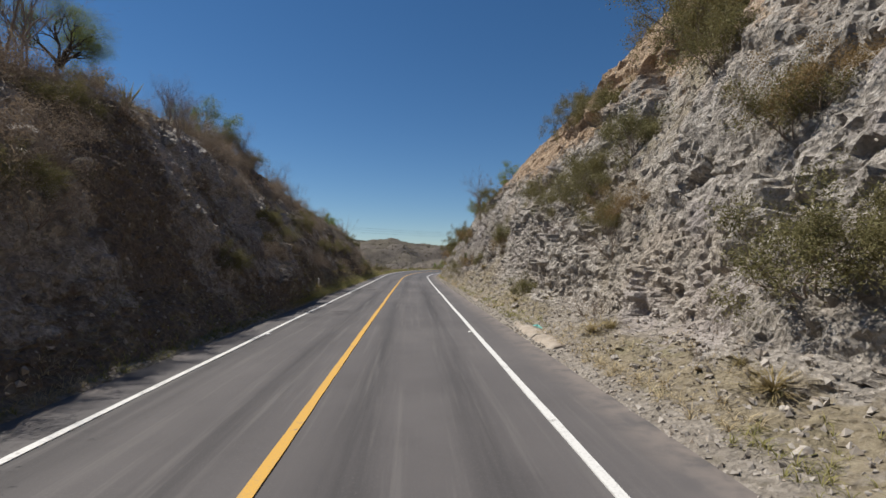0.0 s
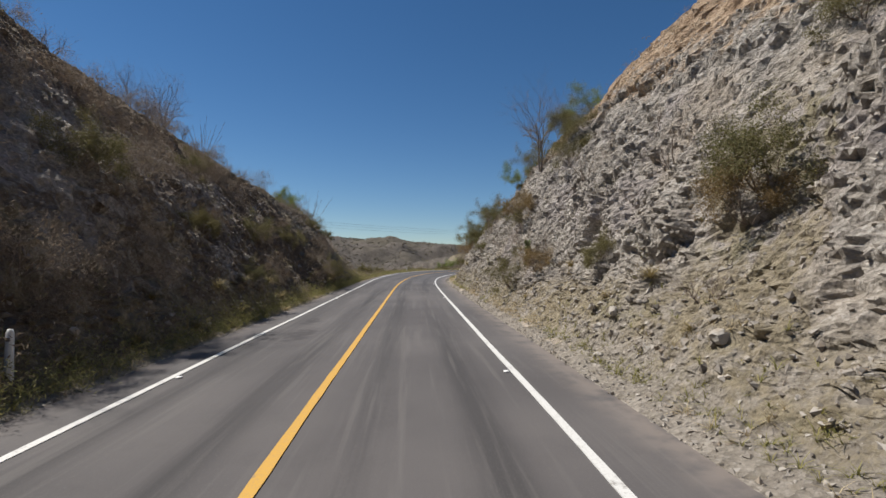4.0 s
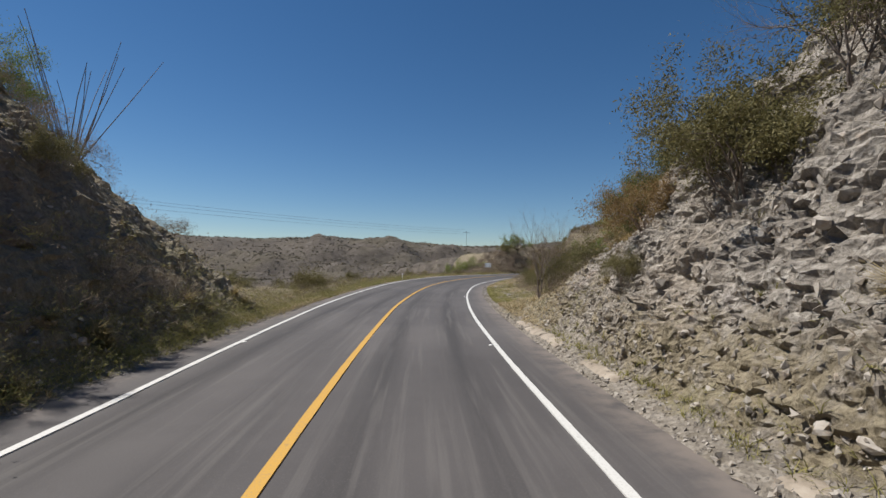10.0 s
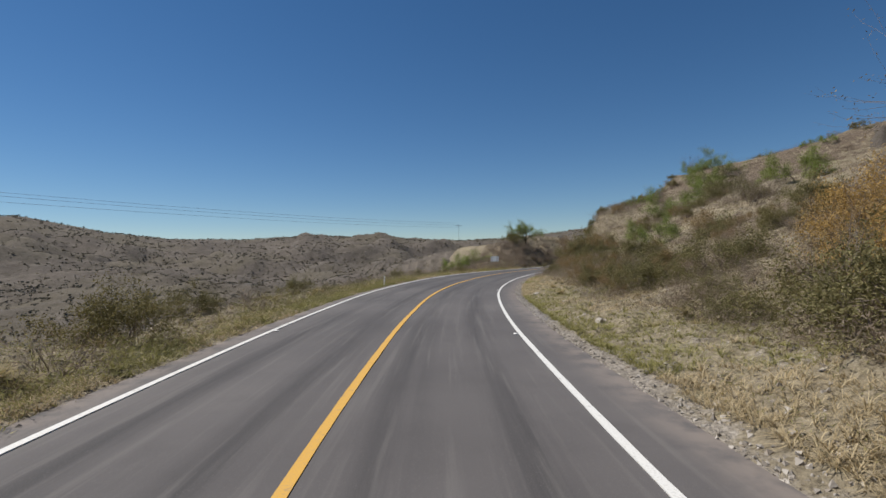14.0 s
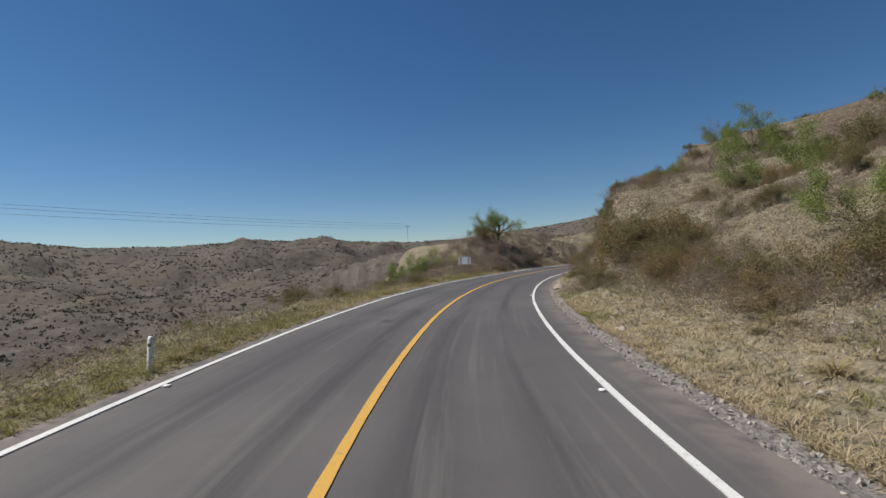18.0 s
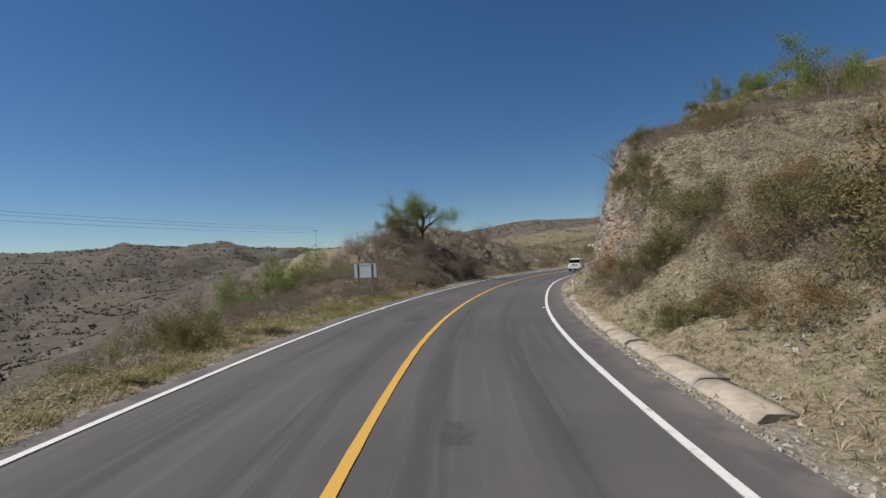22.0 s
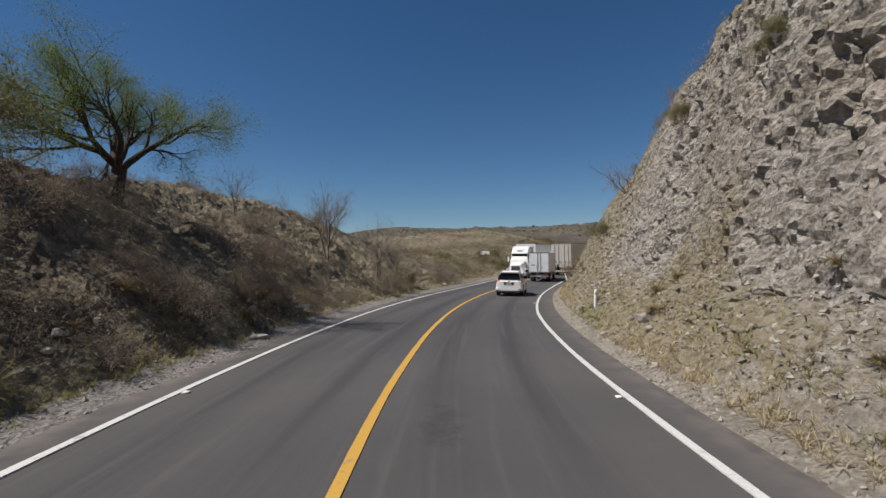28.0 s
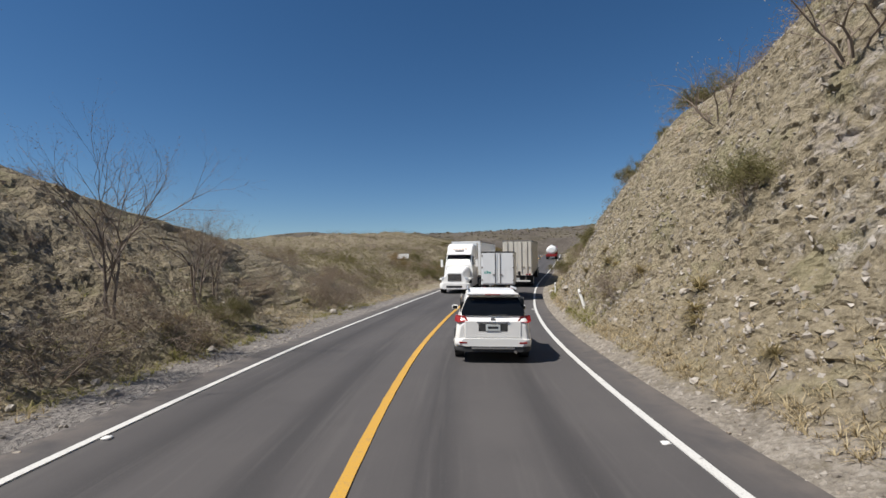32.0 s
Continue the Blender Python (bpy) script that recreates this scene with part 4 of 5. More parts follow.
for side, lo, hi, n, kinds in [
    ("right", -2, 80, 60, ["olive", "twiggy", "twiggy", "olive", "rust"]), ("right", 90, 168, 250, ["olive", "rust", "brush", "olive", "brush"]), ("right", 165, 232, 50, ["twiggy", "olive", "brush"]), ("right", 166, 215, 90, ["olive", "brush", "brush", "green"]),
    ("left", -2, 82, 170, ["twiggy", "brush", "brush", "olive", "brush"]), ("left", 88, 158, 60, ["olive", "twiggy", "twiggy"]), ("left", 226, 342, 90, ["olive", "brush", "rust"]), ("right", 232, 342, 60, ["olive", "twiggy", "green"]), ("left", 154, 192, 135, ["brush", "twiggy", "brush", "brush"]), ("left", 192, 226, 50, ["brush", "twiggy", "twiggy"]),
]:
    for _ in range(n):
        s, q = pick.uniform(lo, hi), (pick.uniform(4.2, 5.9) if n == 90 and lo == 166 else pick.uniform(0.9, 5.6)) if side == "right" else pick.uniform(1.0, 4.9)
        i = int(np.clip(round((s - GS[0]) / 0.5), 0, len(GS) - 1))
        j = int(np.argmin(np.abs(GQ - q)))
        d = LOOK[side][1][i, j] * (1 if side == "right" else -1)
        if (side == "right" and abs(d) < (10.0 if 88 < s < 134 else 6.4)) or (side == "left" and abs(d) < 5.6) or (side == "right" and 155 < s < 215 and q < 3.9 and pick.random() < 0.8):
            continue
        put(pick.choice(kinds), s, d, pick.uniform(0.6, 1.35), pick.uniform(0, 6.28))
# a belt of brush along the foot of the open hillside
for s in np.arange(107, 147, 1.25):
    put(pick.choice(["brush", "olive", "rust", "brush", "olive", "brush"]), s, float(np.interp(s, [107, 118, 132, 147], [13.6, 12.2, 10.4, 9.7])) + pick.uniform(-0.6, 0.9), pick.uniform(0.9, 1.55), pick.uniform(0, 6.28))
for _ in range(60):
    s = pick.uniform(-1, 78)
    i = int(np.clip(round((s - GS[0]) / 0.5), 0, len(GS) - 1))
    j = int(np.argmin(np.abs(GQ - pick.uniform(3.7, 4.7))))
    kind = pick.choice(["twiggy", "brush", "twiggy", "bare"])
    put(kind, s, -LOOK["left"][1][i, j], pick.uniform(0.9, 1.6) * (0.4 if kind == "bare" else 1), pick.uniform(0, 6.28))
for sgn, lo, hi, n, d0, d1 in [(-1, 84, 164, 95, 4.7, 6.8), (1, 96, 140, 26, 7.0, 10.5), (1, -2, 80, 24, 6.0, 7.2), (-1, 164, 215, 22, 5.6, 7.0), (-1, 26, 84, 40, 4.6, 5.8), (1, 160, 215, 26, 6.0, 7.6)]:
    for _ in range(n):
        put("tussock", pick.uniform(lo, hi), sgn * pick.uniform(d0, d1), pick.uniform(0.55, 1.15), pick.uniform(0, 6.28), sink=0.02)

# ---------------------------------------------------------------- grass, stones and far scrub


def scatter(rng, side, n, s_range, q_weights):
    s = rng.uniform(*s_range, n)
    q = np.interp(rng.random(n), np.linspace(0, 1, len(q_weights)), q_weights)
    p, rock, _, grass = surface(side, s, q)
    return s, q, p, rock, grass


def field(name, label, category, material, rng, spots, shapes, size):
    """One object of many copies of a few small shapes at the spots."""
    vs, fs, base = [], [], 0
    which = rng.integers(0, len(shapes), len(spots))
    turn = rng.uniform(0, 2 * np.pi, len(spots))
    big = size if isinstance(size, np.ndarray) else rng.uniform(*size, len(spots))
    for k, (v, f) in enumerate(shapes):
        at = np.where(which == k)[0]
        if not len(at):
            continue
        c, s = np.cos(turn[at])[:, None], np.sin(turn[at])[:, None]
        x = (v[None, :, 0] * c - v[None, :, 1] * s) * big[at, None]
        y = (v[None, :, 0] * s + v[None, :, 1] * c) * big[at, None]
        z = v[None, :, 2] * big[at, None]
        w = np.stack([x, y, z], -1) + spots[at][:, None]
        vs.append(w.reshape(-1, 3))
        fs.append((f[None] + base + (np.arange(len(at)) * len(v))[:, None, None]).reshape(-1, f.shape[1]))
        base += len(at) * len(v)
    return tagged(new(name, flat_mesh(name, np.concatenate(vs), np.concatenate(fs), material)), label, category, kind="stuff")


rng = np.random.default_rng(21)
tufts = [blades(rng, 9, 0.21, 0.0042, 1.0, 0.6) for _ in range(8)]
spots, green_spots = [], []
for side, n, sr, qw in [("right", 2000, (-4, 84), [.55, .8, 1.0, 1.2, 2.0]), ("right", 6500, (80, 165), [.7, 1.2, 1.8, 2.4, 4.2]), ("right", 2600, (160, 228), [.5, .9, 1.1, 1.5, 3.8]),
                        ("right", 1500, (-4, 80), [1, 2.5, 3.5, 4.2, 5.0]), ("left", 3800, (-4, 90), [.3, .7, 1.0, 1.3, 3.6]), ("right", 3000, (88, 170), [2.5, 3.4, 4.0, 4.6, 5.6]), ("left", 2500, (226, 330), [.8, 1.5, 2.5, 4, 5.8]), ("left", 6000, (82, 166), [.25, .6, 1.0, 1.5, 3.2]), ("right", 5000, (84, 132), [.7, .95, 1.2, 1.6, 2.2]), ("right", 6000, (90, 172), [2, 3, 3.6, 4.2, 5.4]), ("right", 2500, (172, 228), [.6, 1, 1.4, 2.2, 4.2]), ("left", 3400, (160, 230), [.6, .9, 1.2, 2.0, 4.0])]:
    s, q, p, rock, grass = scatter(rng, side, n, sr, qw)
    keep = rng.random(n) < np.clip(1.15 - 1.3 * rock, 0.06, 1)
    p = p[keep]
    lush = fbm(p * 0.25 + 2, 3) + (0.06 if side == "left" else 0) > 0.54
    spots.append(p[~lush])
    green_spots.append(p[lush])
field("dry_grass", "straw-coloured dry grass tufts along the verges", "grass", M_STRAW, rng, np.concatenate(spots), tufts, (0.6, 1.5))
field("green_grass", "yellow-green grass tufts along the verges", "grass", M_TUFT, rng, np.concatenate(green_spots), tufts, (0.6, 1.4))


# low weeds and brush that nobody could count, over the open slopes
weeds = []
for k in range(6):
    v, f = leaf_cloud(rng, rng.normal(0, 0.15, (12, 3)) * np.array([1, 1, 0.55]) + np.array([0, 0, 0.13]), 44, 0.0185, 0.045)
    keep = np.delete(np.arange(len(v)), np.arange(3, len(v), 4))
    weeds.append((v[keep], np.arange(len(keep)).reshape(-1, 3)))
low, low_green = [], []
for side, n, sr, qw in [("right", 10500, (82, 170), [1.8, 3.0, 3.8, 4.5, 5.95]), ("left", 1800, (84, 164), [1.0, 1.6, 2.6, 4, 5.8]), ("left", 1500, (160, 228), [1.0, 1.8, 2.8, 4, 5.5]), ("left", 2600, (226, 348), [.9, 2.2, 3.8, 4.8, 5.9]),
                        ("left", 1300, (-4, 84), [.9, 1.8, 2.8, 3.8, 5.0]), ("right", 700, (-4, 82), [1.2, 2.6, 3.6, 4.4, 5.6]), ("right", 600, (165, 230), [1.2, 2.2, 3.4, 4.4, 5.6]), ("right", 900, (228, 320), [1, 2, 3, 4, 5.8])]:
    p = scatter(rng, side, n, sr, qw)[2]
    lush = rng.random(n) < 0.35
    low.append(p[~lush])
    low_green.append(p[lush])
low.append(scatter(rng, "right", 3000, (84, 170), [4.0, 4.5, 5.0, 5.5, 5.98])[2])
low.append(scatter(rng, "right", 3400, (166, 226), [4.1, 4.5, 5.0, 5.5, 5.98])[2])
field("low_brush", "low grey-brown brush dotting the slopes", "brush", M_BRUSH, rng, np.concatenate(low), weeds, (0.6, 2.4))
far_low = [scatter(rng, "left", 3200, (222, 348), [1.5, 3, 4.2, 5.0, 5.98])[2], scatter(rng, "right", 1500, (228, 348), [1.5, 3, 4.2, 5.0, 5.95])[2]]
field("far_brush", "brown-green brush over the far roadside slopes", "brush", M_OLIVE, rng, np.concatenate(far_low), weeds, (1.2, 4.0))
green_low = [scatter(rng, "left", 2600, (68, 122), [.35, .8, 1.2, 1.8, 2.6])[2], scatter(rng, "left", 1300, (120, 168), [.4, .8, 1.2, 1.6, 2.4])[2], scatter(rng, "left", 1500, (24, 70), [.4, .6, .9, 1.1, 1.4])[2], scatter(rng, "right", 500, (84, 160), [.9, 1.3, 1.8, 2.4, 3.0])[2]]
field("verge_weeds", "yellow-green weeds along the valley verge", "weeds", M_VERGE, rng, np.concatenate(green_low), weeds, (0.5, 1.5))
field("low_weeds", "low olive weeds dotting the slopes", "weeds", M_OLIVE, rng, np.concatenate(low_green), weeds, (0.5, 1.6))


def chip(rng, squash=0.7):
    """An angular eight-sided splinter of stone."""
    v = np.array([(1, 0, 0), (-1, 0, 0), (0, 1, 0), (0, -1, 0), (0, 0, 1), (0, 0, -1)], float)
    v = v * rng.uniform(0.6, 1.25, (6, 1)) + rng.normal(0, 0.22, (6, 3))
    f = np.array([(0, 2, 4), (2, 1, 4), (1, 3, 4), (3, 0, 4), (2, 0, 5), (1, 2, 5), (3, 1, 5), (0, 3, 5)])
    v = v * np.array([1.0, rng.uniform(0.6, 1), squash])
    turn = np.array(Euler(rng.uniform(0, 6.28, 3)).to_matrix())
    return (v @ turn.T if squash < 0.8 else v), f


chips = [chip(rng) for _ in range(30)]
spots, chunks = [], []
for side, n, sr, qw in [("right", 6500, (-4, 84), [.05, .3, .6, .9, 1.3]), ("right", 6000, (84, 165), [.02, .3, .7, 1.1, 2]), ("right", 2600, (160, 228), [.05, .4, .7, 1.0, 1.5]),
                        ("left", 1800, (-4, 90), [.05, .3, .7, 1.0, 2.2]), ("left", 700, (85, 165), [.05, .3, .6, .9, 2]), ("left", 2000, (160, 228), [.05, .4, .8, 1.4, 3.5])]:
    spots.append(scatter(rng, side, n, sr, qw)[2])
for side, n, sr, qw in [("right", 30000, (-4, 82), [1.1, 2, 3, 3.8, 4.8]), ("right", 18000, (158, 225), [1.1, 1.8, 2.6, 3.6, 4.4]), ("left", 6000, (-4, 80), [1.1, 2, 3, 3.6, 4.2]), ("left", 1800, (170, 225), [1.1, 2, 3, 3.6, 4]), ("right", 7000, (88, 160), [1.6, 2.6, 3.4, 4.2, 5.4])]:
    chunks.append(scatter(rng, side, n, sr, qw)[2])
field("loose_stones", "loose pale stones along the foot of the cutting", "stones", M_STONE, rng, np.concatenate(spots), chips, (0.014, 0.065))
field("rock_fragments", "broken angular rock fragments on the cut faces", "stones", M_STONE, rng, np.concatenate(chunks), chips, 0.018 + 0.085 * rng.random(sum(len(c) for c in chunks)) ** 2.2)

n = 42000
b = np.radians(rng.uniform(-78, 62, n))
rr = np.interp(rng.random(n), [0, .35, .75, 1], [80, 300, 620, 960])
gx, gy = CX + rr * np.sin(b), CY + rr * np.cos(b)
ri = np.clip(np.searchsorted(rad, rr) - 1, 0, len(rad) - 2)
bi = np.clip(np.searchsorted(bea, np.degrees(b)) - 1, 0, len(bea) - 2)
Z = flat[:, 2].reshape(len(rad), len(bea))
ru, bu = (rr - rad[ri]) / (rad[ri + 1] - rad[ri]), (np.degrees(b) - bea[bi]) / (bea[bi + 1] - bea[bi])
gz = Z[ri, bi] * (1 - ru) * (1 - bu) + Z[ri + 1, bi] * ru * (1 - bu) + Z[ri, bi + 1] * (1 - ru) * bu + Z[ri + 1, bi + 1] * ru * bu
away = np.min(np.hypot(gx[:, None] - line[None, :, 0], gy[:, None] - line[None, :, 1]), axis=1) > 85
thick = fbm(np.stack([gx, gy, gz * 0], 1) * 0.02, 3) > rng.uniform(0.2, 0.66, n)
sp = np.stack([gx, gy, gz - 0.1], 1)[away & thick]
sp_size = ((0.5 + rr * 0.0015) * rng.uniform(0.4, 1.4, n))[away & thick]


def clump(rng):
    vs, fs, base = [], [], 0
    for _ in range(3):
        v, f = chip(rng, 0.85)
        vs.append(v * rng.uniform(0.4, 0.75) + np.array([*rng.normal(0, 0.5, 2), rng.uniform(0.3, 0.7)]))
        fs.append(f + base)
        base += len(v)
    return np.concatenate(vs), np.concatenate(fs)


field("far_scrub", "dark scrub dotting the far hillsides", "scrub", M_SCRUB, rng, sp, [clump(rng) for _ in range(5)], sp_size)

# rocks that lie singly at the foot of the cutting
SINGLE = []
for k in range(7):
    bm = bmesh.new()
    bmesh.ops.create_icosphere(bm, subdivisions=2, radius=1)
    v = np.array([b.co for b in bm.verts])
    f = np.array([[w.index for w in fc.verts] for fc in bm.faces])
    bm.free()
    v = v * (1 + 0.7 * facets(v * 0.9 + 10 * k)[0])[:, None] * np.array([1.0, 0.75, 0.6])
    SINGLE.append(flat_mesh("rock", v, f, M_STONE))
pick = random.Random(31)
for lo, hi, sgn, n in [(-2, 82, 1, 95), (160, 225, 1, 60), (0, 85, -1, 25), (165, 220, -1, 30), (88, 150, 1, 15)]:
    for _ in range(n):
        s = pick.uniform(lo, hi)
        d = pick.uniform(5.2, 7.2) if sgn > 0 else pick.uniform(4.6, 6.4)
        size = pick.uniform(0.05, 0.14) if pick.random() < 0.9 else pick.uniform(0.14, 0.26)
        ob = new("rock", pick.choice(SINGLE))
        ob.matrix_basis = Matrix.Translation(stand(s, sgn * d)) @ pose(0, 0, size * 0.2, pick.uniform(-20, 20), pick.uniform(-20, 20), pick.uniform(0, 360))
        ob.scale = (size, size, size)
        tagged(ob, "angular grey-brown rock lying at the foot of the slope", "rock", "roadside rocks")

# prickly pear on the rock face
M_PAD = leafy("cactus_pad", (0.10, 0.135, 0.05), (0.17, 0.19, 0.09))
pear = empty("prickly_pear", Matrix.Translation(stand(47.3, 7.1)))
rp = random.Random(3)
tops = [(0, 0, 0.0)]
for k in range(14):
    x, y, z = rp.choice(tops[-6:])
    bm = bmesh.new()
    bmesh.ops.create_uvsphere(bm, u_segments=10, v_segments=7, radius=1)
    tilt = Euler((rp.uniform(-0.5, 0.5), rp.uniform(-0.5, 0.5), rp.uniform(0, 3.1))).to_matrix().to_4x4()
    bmesh.ops.transform(bm, matrix=Matrix.Translation((x, y, z)) @ tilt @ Matrix.Translation((0, 0, 0.13)) @ Matrix.Diagonal((0.11, 0.025, 0.15, 1)), verts=bm.verts)
    part("pad", bm, M_PAD, pear)
    t3 = tilt @ Vector((0, 0, 0.24))
    tops.append((x + t3.x, y + t3.y, z + t3.z))
tagged(pear, "grey-green prickly pear cactus with flat pads", "cactus")

# ---------------------------------------------------------------- roadside things
M_POST = paint("post_white", (0.72, 0.71, 0.68), 0.6, 0, 0.5, 6)
M_RED = paint("reflector_red", (0.5, 0.03, 0.02), 0.3)
M_GALV = paint("galvanised_grey", (0.42, 0.44, 0.46), 0.5, 0.3, 0.3, 4)
M_STEEL = paint("dull_steel", (0.22, 0.2, 0.18), 0.6, 0.4, 0.4, 5)
M_TEAL = paint("teal_scrap", (0.12, 0.45, 0.42), 0.5)
M_BLACK = paint("black_rubber", (0.018, 0.018, 0.019), 0.75, 0, 0.35, 5, (0.12, 0.1, 0.085))
M_CAR = paint("car_white", (0.80, 0.79, 0.76), 0.22, 0, 0.10, 2)
M_GLASS = paint("dark_window", (0.012, 0.014, 0.017), 0.06, 0, 0.04, 3)
M_LAMP = paint("tail_lamp_red", (0.26, 0.01, 0.012), 0.34, 0, 0.05)
M_CLEAR = paint("head_lamp_clear", (0.62, 0.64, 0.66), 0.12, 0.3, 0.05)
M_CHROME = paint("chrome", (0.7, 0.7, 0.7), 0.18, 0.95, 0.1)
M_PLASTIC = paint("dark_plastic", (0.035, 0.035, 0.036), 0.6, 0, 0.3, 4)
M_BOX = paint("box_white", (0.74, 0.75, 0.75), 0.42, 0, 0.22, 1.3)
M_TRAILER = paint("trailer_cream", (0.60, 0.56, 0.49), 0.55, 0, 0.55, 0.8, (0.30, 0.23, 0.17))
M_MARK = paint("faded_green_mark", (0.12, 0.36, 0.32), 0.5)
M_AMBER = paint("amber_lamp", (0.6, 0.22, 0.02), 0.3)
M_MAROON = paint("maroon_paint", (0.24, 0.02, 0.022), 0.3)
M_PLATE = paint("plate", (0.55, 0.57, 0.56), 0.4)


def box(x0, x1, y0, y1, z0, z1, bevel=0.0, bm=None):
    bm = bm or bmesh.new()
    r = bmesh.ops.create_cube(bm, size=1.0)
    for v in r["verts"]:
        v.co = ((x0 + x1) / 2 + v.co.x * (x1 - x0), (y0 + y1) / 2 + v.co.y * (y1 - y0), (z0 + z1) / 2 + v.co.z * (z1 - z0))
    if bevel:
        edges = {e for v in r["verts"] for e in v.link_edges}
        bmesh.ops.bevel(bm, geom=list(edges), offset=bevel, segments=2, affect="EDGES", profile=0.6)
    return bm


def drum(axis, radius, length, at, segments=24, bm=None, radius2=None):
    bm = bm or bmesh.new()
    turn = {"x": Matrix.Rotation(math.pi / 2, 4, "Y"), "y": Matrix.Rotation(math.pi / 2, 4, "X"), "z": Matrix.Identity(4)}[axis]
    bmesh.ops.create_cone(bm, cap_ends=True, segments=segments, radius1=radius, radius2=radius if radius2 is None else radius2, depth=length, matrix=Matrix.Translation(at) @ turn)
    return bm


def loft(rings):
    """A closed skin through rings of equal length, with end caps."""
    bm = bmesh.new()
    rows = [[bm.verts.new(p) for p in r] for r in rings]
    n = len(rows[0])
    for a, b in zip(rows, rows[1:]):
        for k in range(n):
            bm.faces.new((a[k], a[(k + 1) % n], b[(k + 1) % n], b[k]))
    bm.faces.new(rows[0][::-1])
    bm.faces.new(rows[-1])
    bmesh.ops.recalc_face_normals(bm, faces=bm.faces[:])
    for f in bm.faces:
        f.smooth = len(f.verts) == 4
    return bm


def round_rect(y, half, z0, z1, r, top_half=None, n=5):
    """Points of a rounded cross-section at the length y; the top may be narrower."""
    top_half = half if top_half is None else top_half
    out = []
    for cx, cz, a0, hw in ((1, 0, -90, half), (1, 1, 0, top_half), (-1, 1, 90, top_half), (-1, 0, 180, half)):
        for k in range(n):
            a = radians(a0 + 90 * k / (n - 1))
            x = cx * (hw - r) + r * math.cos(a)
            z = (z1 - r if cz else z0 + r) + r * math.sin(a)
            out.append((x, y, z))
    return out


def at_road(s, d, back=False, lift=0.0):
    """A pose on the road whose +y runs along it (or against it)."""
    p = place(s, d, lift)
    slope_deg = math.degrees(math.atan2(float(grade(s + 2) - grade(s - 2)), 4.0))
    tilt = math.degrees(float(bank(s)))
    return pose(*[float(c) for c in p], 0, 0, heading(s) + (180 if back else 0)) @ pose(0, 0, 0, -slope_deg if back else slope_deg, -tilt if back else tilt, 0)


def wheel(parent, x, y, r, w, name="wheel"):
    hub = part(name, drum("x", r, w, (x, y, r), 28), M_BLACK, parent, "black rubber tyre")
    side = 1 if x > 0 else -1
    part("rim", drum("x", r * 0.6, 0.03, (x + side * (w / 2 + 0.005), y, r), 20), M_GALV, hub, "grey metal rim")
    part("hub_cap", drum("x", r * 0.2, 0.05, (x + side * (w / 2 + 0.02), y, r), 12), M_STEEL, hub)
    return hub


def delineator(s, d, lean=0.0, kind=0):
    g = stand(s, d)
    root = empty("delineator_post", Matrix.Translation(g) @ pose(0, 0, -0.05, lean * 0.4, lean, heading(s)))
    bm = loft([[(x * w, y * w * 0.8, z) for x, y in ((-.055, -.045), (.055, -.045), (.055, .045), (-.055, .045))] for z, w in ((-0.2, 1.05), (0.0, 1.0), (0.71, 0.86), (0.77, 0.55))])
    part("post", bm, M_POST if kind == 0 else M_CONCRETE, root)
    if kind == 0:
        part("reflector", box(-0.03, 0.03, -0.047, -0.03, 0.58, 0.64), M_STEEL, root, "small dark reflector")
    tagged(root, "white roadside marker post" if kind == 0 else "weathered grey concrete marker post", "marker post", "marker posts")
    return root


for s, d, lean, kind in [(163.0, 5.5, 0, 0), (186.4, 5.8, 2, 0), (209.0, 5.9, -16, 0), (116.6, -4.65, 3, 0), (34.2, -4.8, 0, 0), (60.2, 6.2, 2, 1), (222, 5.7, 0, 0)]:
    delineator(s, d, lean, kind)

# reflecting studs beside the white lines, every twenty metres
bm = loft([[(-0.055 * w, -0.05 * w, z), (0.055 * w, -0.05 * w, z), (0.055 * w, 0.05 * w, z), (-0.055 * w, 0.05 * w, z)] for z, w in ((-0.01, 1.0), (0.012, 0.97), (0.024, 0.62))])
STUD = bpy.data.meshes.new("road_stud")
bm.to_mesh(STUD)
bm.free()
STUD.materials.append(M_POST)
for s in np.arange(15.5, 226, 20.0):
    for d in (float(np.interp(s, [0, 80, 110, 150, 175, 190, 202, 222], [3.52, 3.6, 3.8, 3.94, 4.02, 3.9, 4.0, 4.2])) - 0.15, float(np.interp(s, [0, 70, 86, 105, 122, 155, 178, 200], [-2.95, -3.15, -3.5, -3.7, -3.9, -3.65, -3.53, -3.5])) + 0.15):
        stud = new("road_stud", STUD)
        stud.matrix_basis = at_road(s, d) @ pose(0, 0, 0.01)
        tagged(stud, "small dirty white reflecting stud beside the edge line", "road stud", "road studs")

# road sign seen from behind
sp0, sp1 = stand(161.1, -6.0), stand(161.5, -7.05)
mid = (sp0 + sp1) / 2
yaw = math.degrees(math.atan2(sp1[1] - sp0[1], sp1[0] - sp0[0]))
half = float(np.hypot(*(sp1 - sp0)[:2])) / 2
sign = empty("road_sign", pose(mid[0], mid[1], 0.0, 0, 0, yaw))
part("panel", box(-half - 0.34, half + 0.34, -0.012, 0.012, 1.44, 2.3, 0.008), M_GALV, sign, "plain grey back of the metal panel")
for x, base in ((-half, sp0[2]), (half, sp1[2])):
    part("post", box(x - 0.035, x + 0.035, 0.014, 0.075, base - 0.3, 2.33, 0.006), M_STEEL, sign, "dull steel post")
    for z in (1.6, 2.14):
        part("bracket", box(x - 0.07, x + 0.07, 0.013, 0.02, z - 0.03, z + 0.03), M_GALV, sign)
